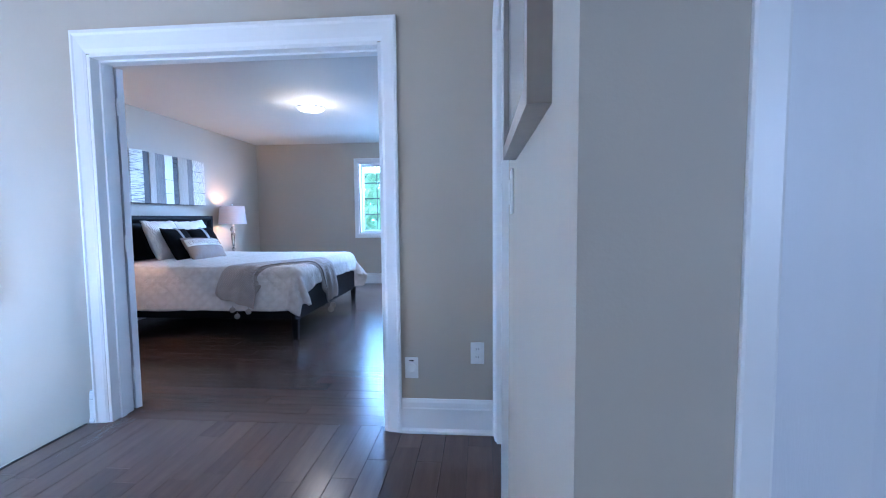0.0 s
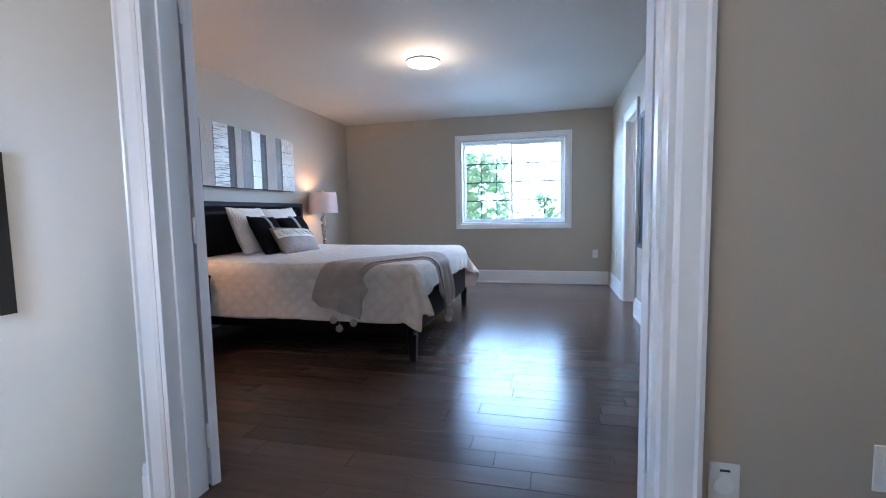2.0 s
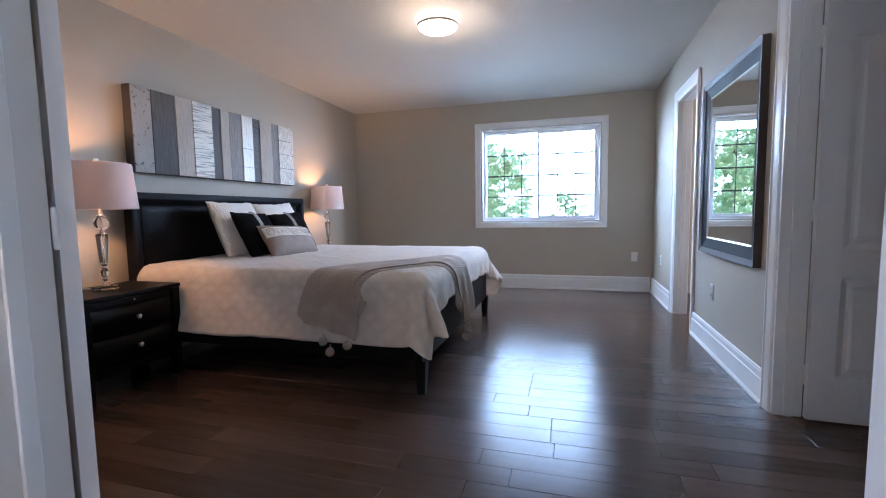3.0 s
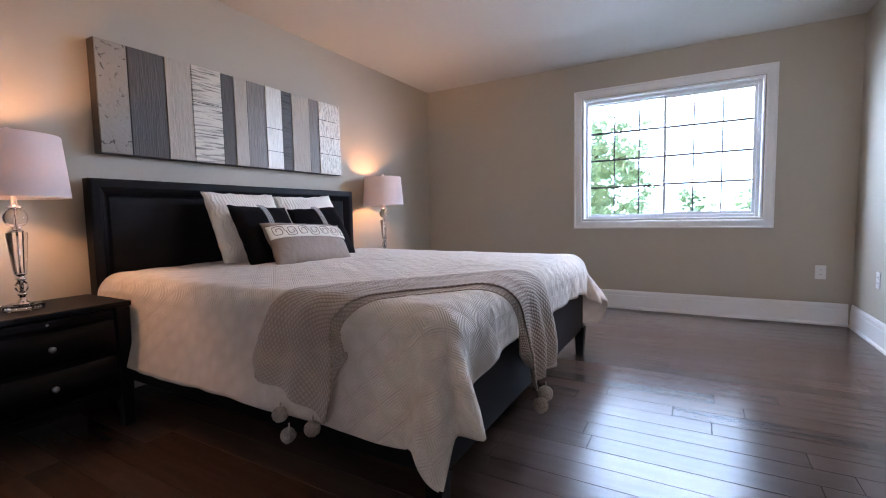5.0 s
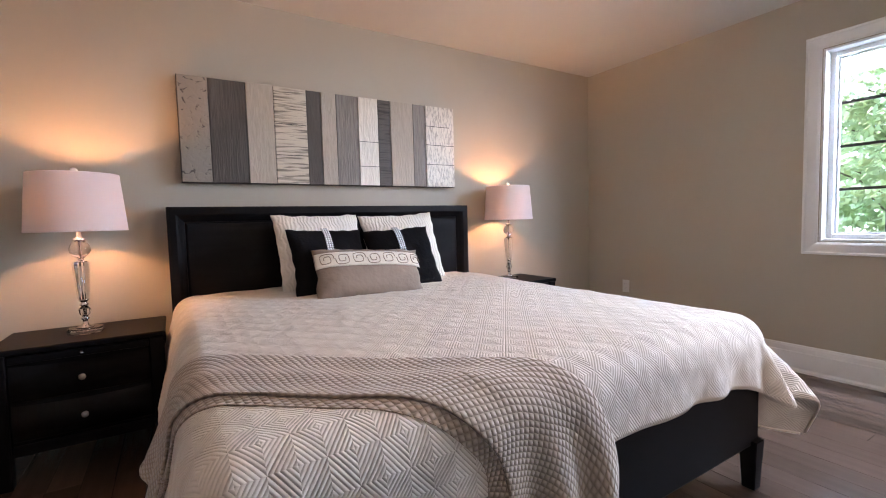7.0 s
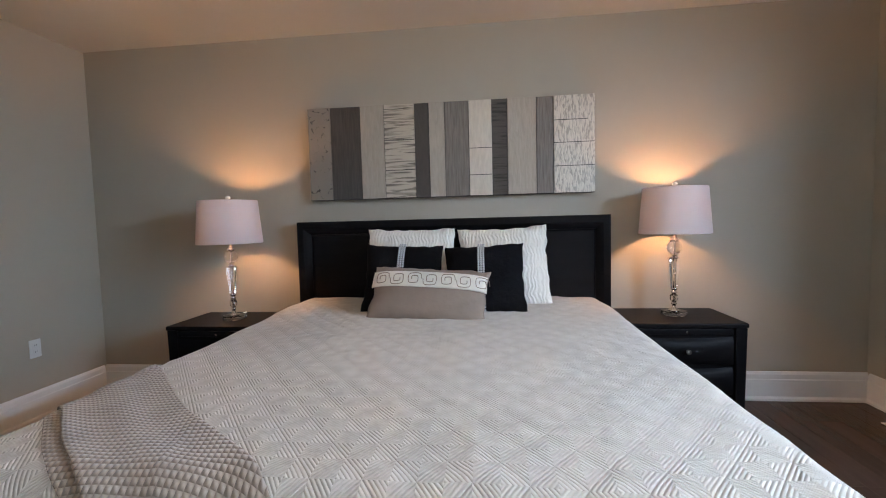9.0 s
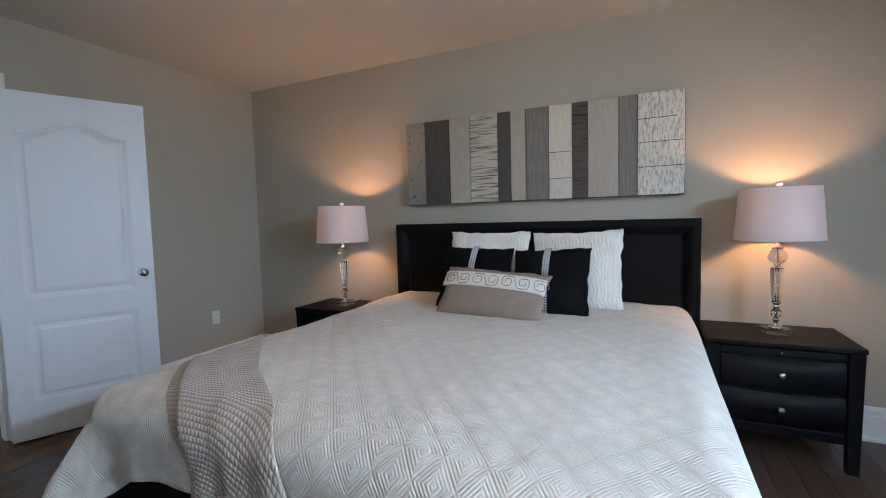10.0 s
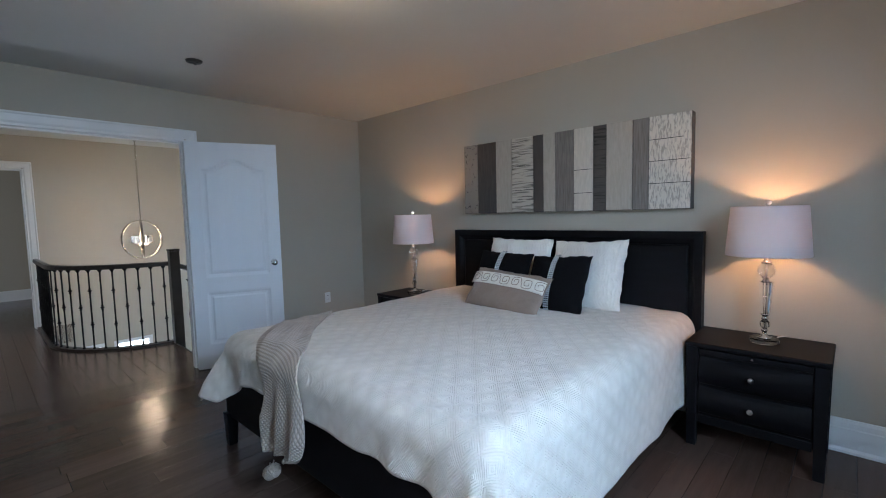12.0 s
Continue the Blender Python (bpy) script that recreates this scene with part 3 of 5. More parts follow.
def uv_cloth(name, color, rough, build, sheen=0.3, vary=0.06, spec=0.25, ground=None, deep=0.004):
    """Woven cloth: build(nodes, links, uv) returns a height socket in metres for its relief."""
    m = bpy.data.materials.new(name)
    m.use_nodes = True
    n, l = m.node_tree.nodes, m.node_tree.links
    b = n["Principled BSDF"]
    b.inputs["Roughness"].default_value, b.inputs["Sheen Weight"].default_value = rough, sheen
    b.inputs["Specular IOR Level"].default_value = spec
    uv = n.new("ShaderNodeUVMap")
    h = build(n, l, uv.outputs["UV"])
    nz, mr, sc = n.new("ShaderNodeTexNoise"), n.new("ShaderNodeMapRange"), n.new("ShaderNodeVectorMath")
    nz.inputs["Scale"].default_value, nz.inputs["Detail"].default_value = 9, 6
    l.new(uv.outputs["UV"], nz.inputs["Vector"])
    mr.inputs["From Min"].default_value, mr.inputs["From Max"].default_value = 0.3, 0.7
    mr.inputs["To Min"].default_value, mr.inputs["To Max"].default_value = 1 - vary, 1 + vary
    l.new(nz.outputs["Fac"], mr.inputs["Value"])
    sc.operation = "SCALE"
    sc.inputs[0].default_value = color
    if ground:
        # shade put into the colour: ground tints the hollows, color the raised parts
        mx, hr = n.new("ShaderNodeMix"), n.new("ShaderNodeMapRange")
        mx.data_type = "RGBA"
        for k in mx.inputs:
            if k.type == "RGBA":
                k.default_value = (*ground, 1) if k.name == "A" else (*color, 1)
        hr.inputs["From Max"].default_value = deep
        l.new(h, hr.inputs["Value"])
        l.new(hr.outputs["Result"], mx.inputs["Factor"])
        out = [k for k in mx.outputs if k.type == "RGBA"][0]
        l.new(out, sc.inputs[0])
    l.new(mr.outputs["Result"], sc.inputs["Scale"])
    l.new(sc.outputs["Vector"], b.inputs["Base Color"])
    bp = n.new("ShaderNodeBump")
    bp.inputs["Strength"].default_value, bp.inputs["Distance"].default_value = 1.0, 1.0
    l.new(h, bp.inputs["Height"])
    l.new(bp.outputs["Normal"], b.inputs["Normal"])
    return m


def mnode(n, l, op, a, b=None):
    """One math node; a and b are sockets or numbers."""
    k = n.new("ShaderNodeMath")
    k.operation = op
    for i, v in enumerate((a, b)):
        if v is None:
            continue
        if isinstance(v, (int, float)):
            k.inputs[i].default_value = v
        else:
            l.new(v, k.inputs[i])
    return k.outputs[0]


def diamonds(n, l, uv):
    """Nested diamonds of stitched lines."""
    s = n.new("ShaderNodeSeparateXYZ")
    l.new(uv, s.inputs[0])
    wide, long = 0.128, 0.106
    x, y = mnode(n, l, "DIVIDE", s.outputs[0], wide), mnode(n, l, "DIVIDE", s.outputs[1], long)
    fa = mnode(n, l, "ABSOLUTE", mnode(n, l, "SUBTRACT", mnode(n, l, "FRACT", mnode(n, l, "ADD", x, y)), 0.5))
    fb = mnode(n, l, "ABSOLUTE", mnode(n, l, "SUBTRACT", mnode(n, l, "FRACT", mnode(n, l, "SUBTRACT", x, y)), 0.5))
    c = mnode(n, l, "MAXIMUM", fa, fb)
    ring = mnode(n, l, "SINE", mnode(n, l, "MULTIPLY", c, 2 * math.pi * 5))
    puff = mnode(n, l, "MULTIPLY", mnode(n, l, "ABSOLUTE", ring), 0.0017)
    puff = mnode(n, l, "ADD", puff, mnode(n, l, "MULTIPLY", mnode(n, l, "SUBTRACT", 0.5, c), 0.0085))
    nz = n.new("ShaderNodeTexNoise")
    nz.inputs["Scale"].default_value = 20
    l.new(uv, nz.inputs["Vector"])
    return mnode(n, l, "ADD", puff, mnode(n, l, "MULTIPLY", nz.outputs["Fac"], 0.006))


def waffle(n, l, uv):
    """Knitted cells in rows."""
    s = n.new("ShaderNodeSeparateXYZ")
    l.new(uv, s.inputs[0])
    x, y = mnode(n, l, "MULTIPLY", s.outputs[0], math.pi / 0.024), mnode(n, l, "MULTIPLY", s.outputs[1], math.pi / 0.019)
    su, sv = mnode(n, l, "SINE", mnode(n, l, "ADD", x, y)), mnode(n, l, "SINE", mnode(n, l, "SUBTRACT", x, y))
    return mnode(n, l, "MULTIPLY", mnode(n, l, "ABSOLUTE", mnode(n, l, "MULTIPLY", su, sv)), 0.0036)


def tucks(n, l, uv):
    """Upright zigzag pin tucks, pulled a little uneven."""
    s = n.new("ShaderNodeSeparateXYZ")
    l.new(uv, s.inputs[0])
    zig = mnode(n, l, "ABSOLUTE", mnode(n, l, "SUBTRACT", mnode(n, l, "FRACT", mnode(n, l, "MULTIPLY", s.outputs[1], 11)), 0.5))
    pull = n.new("ShaderNodeTexNoise")
    pull.inputs["Scale"].default_value = 14
    l.new(uv, pull.inputs["Vector"])
    ph = mnode(n, l, "ADD", mnode(n, l, "MULTIPLY", s.outputs[0], 2 * math.pi / 0.021), mnode(n, l, "MULTIPLY", zig, 5.0))
    ph = mnode(n, l, "ADD", ph, mnode(n, l, "MULTIPLY", pull.outputs["Fac"], 16.0))
    return mnode(n, l, "MULTIPLY", mnode(n, l, "SINE", ph), 0.0013)


def plainweave(n, l, uv):
    nz = n.new("ShaderNodeTexNoise")
    nz.inputs["Scale"].default_value, nz.inputs["Detail"].default_value = 25, 5
    l.new(uv, nz.inputs["Vector"])
    return mnode(n, l, "MULTIPLY", nz.outputs["Fac"], 0.006)


# ground is a darker tone painted as shade between quilt ridges and knit cells
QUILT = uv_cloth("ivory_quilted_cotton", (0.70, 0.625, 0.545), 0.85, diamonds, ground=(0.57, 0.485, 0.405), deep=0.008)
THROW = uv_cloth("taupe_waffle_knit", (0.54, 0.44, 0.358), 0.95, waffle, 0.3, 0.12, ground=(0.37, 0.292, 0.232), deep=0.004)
TUCKED = uv_cloth("ivory_tucked_cotton", (0.80, 0.76, 0.69), 0.85, tucks)
VELVET = uv_cloth("black_velvet", (0.006, 0.006, 0.007), 0.95, plainweave, 0.0, 0.06, 0.08)
TAUPE = uv_cloth("taupe_satin_cotton", (0.25, 0.187, 0.147), 0.6, plainweave, 0.1)
BAND = uv_cloth("cream_felt_band", (0.72, 0.67, 0.58), 0.9, plainweave, 0.3)
YARN = material("taupe_wool_yarn", (0.38, 0.315, 0.262), 0.95, vary=0.2, scale=60, bump=0.8, bump_scale=150)


def moulded_panel(bm, x_front, depth, y0, y1, z0, z1, rail):
    """A headboard: raised curved frame round a sunk padded panel, facing +x."""
    prof = [(0, -0.004), (0.012, 0.0), (rail * 0.5, 0.0), (rail * 0.68, -0.010), (rail * 0.86, -0.026), (rail * 0.98, -0.034), (rail, -0.040), (rail + 0.012, -0.032), (rail + 0.05, -0.030)]
    loops = []
    for d, o in prof:
        loops.append([bm.verts.new((x_front + o, y, z)) for y, z in ((y0 + d, z0), (y0 + d, z1 - d), (y1 - d, z1 - d), (y1 - d, z0))])
    for p, q in zip(loops, loops[1:]):
        for j in range(3):
            bm.faces.new((p[j], p[j + 1], q[j + 1], q[j]))
    bm.faces.new(loops[-1])
    back = [bm.verts.new((x_front - depth, y, z)) for y, z in ((y0, z0), (y0, z1), (y1, z1), (y1, z0))]
    f = loops[0]
    for j in range(4):
        bm.faces.new((f[j], f[(j + 1) % 4], back[(j + 1) % 4], back[j]))
    bm.faces.new(back)
    return bm


def tapered_leg(x, y, z1, w0, w1):
    bm = bmesh.new()
    lathe(bm, [(w0 * 0.7071, 0), (w0 * 0.72, 0.01), (w1 * 0.7071, z1)], 4)
    bmesh.ops.rotate(bm, cent=(0, 0, 0), matrix=Matrix.Rotation(math.pi / 4, 3, "Z"), verts=bm.verts)
    bmesh.ops.translate(bm, vec=(x, y, 0), verts=bm.verts)
    bmesh.ops.bevel(bm, geom=list(bm.edges), offset=0.003, segments=1, affect="EDGES")
    return bm


def build_bed():
    bed = thing("bed", pose(0, 0, 0), "black wooden king bed with a panelled headboard", "bed")
    part("headboard", moulded_panel(bmesh.new(), -3.832, 0.075, 4.472, 6.512, 0.10, 1.213, 0.088), BLACK_WOOD, bed, "black moulded headboard with a sunk panel")
    for y in (4.50, 6.485):
        part("leg", tapered_leg(-3.87, y, 0.12, 0.05, 0.06), BLACK_WOOD, bed)
    for y in (4.475, 6.41):
        part("leg", tapered_leg(-1.752, y, 0.20, 0.048, 0.066), BLACK_WOOD, bed)
    part("foot_rail", boxed(-1.785, 4.445, 0.18, -1.740, 6.44, 0.46, 0.006), BLACK_WOOD, bed)
    part("side_rail", boxed(-3.84, 4.445, 0.20, -1.787, 4.475, 0.40, 0.005), BLACK_WOOD, bed)
    part("side_rail", boxed(-3.84, 6.41, 0.20, -1.787, 6.44, 0.40, 0.005), BLACK_WOOD, bed)
    part("slat_base", boxed(-3.84, 4.476, 0.30, -1.787, 6.409, 0.34, 0.004), BLACK_WOOD, bed)
    return bed


build_bed()
part_m = boxed(BX0, BY0 + 0.035, 0.341, BX1 - 0.045, BY1 - 0.035, TOP - 0.025, 0.05, 3)
tagged(part("mattress", part_m, WHITE, None, "", True), "thick white mattress on the bed frame", "mattress")


def build_quilt():
    # the spread lies a little askew: its hem climbs along the near side and falls along the far one
    flat = []
    for i in range(190):
        s, row = i / 189, []
        for j in range(230):
            f = j / 229
            v0, v1 = BY0 - 0.365 + 0.025 * s, BY1 + 0.425
            v = v0 + (v1 - v0) * f
            foot = 0.185 + 0.15 * math.exp(-((v - 4.52) / 0.19) ** 2) + 0.09 * math.exp(-((v - 6.48) / 0.16) ** 2)
            row.append((BX0 - 0.005 + (BX1 + foot - BX0) * s, v))
        flat.append(row)
    pts = [[drape(u, v, 0.004)[0] for u, v in row] for row in flat]
    for row, cell in zip(pts, flat):
        for p, (u, v) in zip(row, cell):
            if u < -3.2:
                p.z += 0.010 * math.exp(-((u + 3.5) / 0.2) ** 2)
            p.z += 0.010 * math.exp(-((v - 5.55 - 0.25 * (u + 3.0)) / 0.05) ** 2) * math.exp(-((u + 2.85) / 0.3) ** 2)
            p.z += 0.008 * math.exp(-((v - 5.2 + 0.35 * (u + 3.0)) / 0.04) ** 2) * math.exp(-((u + 2.8) / 0.25) ** 2)
    uvs = flat
    q = thing("quilt", Matrix(), "ivory quilted bedspread with stitched diamonds, hanging over the bed", "bedspread")
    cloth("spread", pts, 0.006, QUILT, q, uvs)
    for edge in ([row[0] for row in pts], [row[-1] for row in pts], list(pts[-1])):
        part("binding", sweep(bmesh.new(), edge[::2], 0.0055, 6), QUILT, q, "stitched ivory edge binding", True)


build_quilt()


def along(ps, t):
    """A smooth line through the points (x, y, half width), t from 0 to 1."""
    k = min(int(t * (len(ps) - 1)), len(ps) - 2)
    f = t * (len(ps) - 1) - k
    a, b, c, d = (ps[min(max(k + q, 0), len(ps) - 1)] for q in (-1, 0, 1, 2))
    return tuple(0.5 * (2 * q + (r_ - p) * f + (2 * p - 5 * q + 4 * r_ - s) * f * f + (3 * q - p - 3 * r_ + s) * f ** 3) for p, q, r_, s in zip(a, b, c, d))


def pompom(c, r, parent, seed):
    rng = random.Random(seed)
    bm = bmesh.new()
    bmesh.ops.create_icosphere(bm, subdivisions=4, radius=r)
    for v in bm.verts:
        v.co *= 1 + 0.10 * noise.noise(v.co * 130 + Vector((seed, 0, 0))) + rng.uniform(-0.05, 0.05)
    bmesh.ops.translate(bm, vec=c, verts=bm.verts)
    part("pompom", bm, YARN, parent, "fluffy wool pompom")
    part("cord", sweep(bmesh.new(), [Vector(c), Vector(c) + Vector((0.004, 0, r * 0.8)), Vector(c) + Vector((0.0, 0.006, r * 1.6))], 0.003, 6), YARN, parent)


def build_throw():
    t = thing("throw_blanket", Matrix(), "taupe waffle-knit throw with pompoms, laid across the bed's corner", "blanket")
    # centre line and half width on the flat cloth, from the side hang over the corner to the foot hang
    line = [(-2.285, 4.130, 0.190), (-2.295, 4.210, 0.210), (-2.305, 4.290, 0.210), (-2.310, 4.380, 0.195), (-2.285, 4.490, 0.165), (-2.205, 4.600, 0.142), (-1.968, 4.852, 0.135), (-1.825, 5.050, 0.132),
            (-1.710, 5.180, 0.148), (-1.600, 5.250, 0.182), (-1.490, 5.280, 0.205), (-1.390, 5.275, 0.200), (-1.300, 5.260, 0.168), (-1.255, 5.250, 0.140)]
    n, k = 170, 48
    for layer, (f0, f1, lift, s0, s1) in enumerate(((-1.0, 0.86, 0.019, 0.0, 1.0), (0.62, 1.12, 0.010, 0.02, 0.93))):
        pts, uvs = [], []
        run, last = 0.0, None
        for i in range(n):
            s = s0 + (s1 - s0) * i / (n - 1)
            c, b0, b1 = along(line, s), along(line, max(0, s - 0.012)), along(line, min(1, s + 0.012))
            d = Vector((b1[0] - b0[0], b1[1] - b0[1])).normalized()
            side = Vector((d.y, -d.x))
            run += (Vector(c[:2]) - last).length if last else 0.0
            last = Vector(c[:2])
            row, uvrow = [], []
            for j in range(k):
                f = f0 + (f1 - f0) * j / (k - 1)
                w = f * c[2]
                # the hems at both ends run askew, each to a hanging tip beside the fold
                a = 0.15 * (0.86 - f) / 1.86 if layer == 0 else 0.17 * (f - 0.62) / 0.5
                q = Vector(c[:2]) + side * w + d * a * (max(0.0, 1 - s / 0.22) - 0.8 * max(0.0, (s - 0.80) / 0.20))
                hang = min(1.0, max(0.0, (s - 0.64) / 0.18)) + 0.6 * max(0.0, (0.26 - s) / 0.26)
                ripple = 0.004 + 0.003 * math.sin(f * 7 + 4 * s) + hang * (0.020 * math.sin(f * 8.0 + 1.0) + 0.014)
                p, nn = drape(q.x, q.y, lift)
                row.append(p + nn * ripple)
                uvrow.append((run, w))
            pts.append(row)
            uvs.append(uvrow)
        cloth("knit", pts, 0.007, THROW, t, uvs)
    for i, (x, y, z) in enumerate([(-2.325, 4.372, 0.300), (-2.275, 4.362, 0.242), (-2.165, 4.368, 0.288), (-1.652, 5.192, 0.145), (-1.647, 5.245, 0.180)]):
        pompom((x, y, z), 0.026 if i < 3 else 0.033, t, i + 2)


build_throw()


def cushion(name, w, h, t, mat, m, label, seed, parts=()):
    """A stuffed cushion in its own x (width) and z (height), plump along y."""
    c = thing(name, m, label, "pillow")
    n = 44
    verts, faces, uvs = [], [], []
    for sgn in (1, -1):
        base = len(verts)
        for i in range(n + 1):
            for j in range(n + 1):
                u, v = 2 * i / n - 1, 2 * j / n - 1
                pu, pv = 1 - 0.055 * (1 - v * v) ** 1 * abs(u) ** 6, 1 - 0.055 * (1 - u * u) * abs(v) ** 6
                x, z = u * w / 2 * pu, v * h / 2 * pv
                x += 0.009 * noise.noise((z * 17, seed * 3.1, 2.0)) * abs(u) ** 4
                z += 0.009 * noise.noise((x * 17, seed * 5.3, 7.0)) * abs(v) ** 4
                body = max(0.0, (1 - abs(u) ** 3.2) * (1 - abs(v) ** 3.2)) ** 0.62
                y = sgn * (t / 2 * body + 0.003) + 0.006 * noise.noise((x * 9 + seed, z * 9, sgn)) * (0.3 + body)
                verts.append((x, y, z))
                uvs.append((x, z))
        for i in range(n):
            for j in range(n):
                a = base + i * (n + 1) + j
                faces.append((a, a + n + 1, a + n + 2, a + 1) if sgn < 0 else (a, a + 1, a + n + 2, a + n + 1))
    half = (n + 1) ** 2
    rim = [i * (n + 1) for i in range(n)] + [n * (n + 1) + j for j in range(n)] + [i * (n + 1) + n for i in range(n, 0, -1)] + [j for j in range(n, 0, -1)]
    for i in range(len(rim)):
        a, b = rim[i], rim[(i + 1) % len(rim)]
        faces.append((a, b, b + half, a + half))
    me = bpy.data.meshes.new("cover")
    me.from_pydata(verts, [], faces)
    lay = me.uv_layers.new(name="cloth")
    for l in me.loops:
        lay.data[l.index].uv = uvs[l.vertex_index]
    me.materials.append(mat)
    me.shade_smooth()
    ob = new("cover", me)
    ob.parent = c

    def front(x, z):
        u, v = max(-1, min(1, 2 * x / w)), max(-1, min(1, 2 * z / h))
        return -(t / 2 * max(0.0, (1 - abs(u) ** 3.2) * (1 - abs(v) ** 3.2)) ** 0.62 + 0.003)
    for f in parts:
        f(c, front, w, h)
    return c


BEADS = material("silver_beads", (0.86, 0.86, 0.86), 0.22, 0.55, vary=0.1)


def bead_strip(c, front, w, h):
    """Two rows of bright faceted beads down the front."""
    bm = bmesh.new()
    for row in (-1, 0, 1):
        for k in range(30):
            z = -h / 2 * 0.96 + h * 0.96 * k / 29
            x = row * 0.0135 - 0.012
            b = bmesh.ops.create_icosphere(bm, subdivisions=1, radius=0.0072)["verts"]
            bmesh.ops.translate(bm, vec=(x, front(x, z) - 0.003, z), verts=b)
    part("bead_strip", bm, BEADS, c, "strip of silver beads")


def felt_band(c, front, w, h):
    """A cream felt band of squared spirals with taupe lines between."""
    z0, z1 = 0.015, 0.108
    n, k = 60, 8
    verts = [(-w / 2 * 0.97 + w * 0.97 * i / n, front(-w / 2 * 0.97 + w * 0.97 * i / n, z0 + (z1 - z0) * j / k) - 0.006, z0 + (z1 - z0) * j / k) for i in range(n + 1) for j in range(k + 1)]
    faces = [(i * (k + 1) + j, (i + 1) * (k + 1) + j, (i + 1) * (k + 1) + j + 1, i * (k + 1) + j + 1) for i in range(n) for j in range(k)]
    me = bpy.data.meshes.new("band")
    me.from_pydata(verts, [], faces)
    lay = me.uv_layers.new(name="cloth")
    for l in me.loops:
        lay.data[l.index].uv = (verts[l.vertex_index][0], verts[l.vertex_index][2])
    me.materials.append(BAND)
    me.shade_smooth()
    ob = new("band", me)
    ob.parent = c
    tagged(ob, "cream felt band of scroll motifs")
    s = ob.modifiers.new("thickness", "SOLIDIFY")
    s.thickness = 0.003
    size = 0.088
    for q in range(7):
        cx, cz = -w / 2 * 0.93 + size * (q + 0.5), (z0 + z1) / 2
        if cx > w / 2 * 0.95:
            break
        path = []
        for s_ in range(44):
            a = s_ / 43 * 3.1 * math.pi + (math.pi if q % 2 else 0)
            r = 0.040 * (1 - 0.70 * s_ / 43)
            sq = 1 / max(abs(math.cos(a)), abs(math.sin(a))) ** 0.6
            x, z = cx + r * sq * math.cos(a), cz + r * sq * math.sin(a)
            path.append((x, front(x, z) - 0.0078, z))
        part("scroll", sweep(bmesh.new(), path, 0.0022, 5), TAUPE, c, "taupe scroll stitching")


# leaning against the headboard; the front (-y of the cushion) faces the foot of the bed
def lean(x, y, z, tilt, yaw=0, roll=0):
    return Matrix.Translation((x, y, z)) @ Matrix.Rotation(radians(90 + yaw), 4, "Z") @ Matrix.Rotation(radians(-tilt), 4, "X") @ Matrix.Rotation(radians(roll), 4, "Y")


cushion("pillow", 0.545, 0.505, 0.16, TUCKED, lean(-3.640, 5.278, 0.920, 22, 3), "square ivory pin-tucked pillow leaning on the headboard", 1)
cushion("pillow", 0.545, 0.505, 0.16, TUCKED, lean(-3.650, 5.838, 0.915, 22, -3, -2), "square ivory pin-tucked pillow leaning on the headboard", 2)
cushion("pillow", 0.45, 0.42, 0.13, VELVET, lean(-3.445, 5.268, 0.875, 28, 4, 2), "square black velvet pillow with a strip of silver beads", 3, (bead_strip,))
cushion("pillow", 0.45, 0.42, 0.13, VELVET, lean(-3.435, 5.728, 0.868, 28, -4, -3), "square black velvet pillow with a strip of silver beads", 4, (bead_strip,))
cushion("pillow", 0.63, 0.31, 0.13, TAUPE, lean(-3.265, 5.435, 0.810, 34, -1, 3.5), "taupe lumbar pillow with a cream scroll band", 5, (felt_band,))


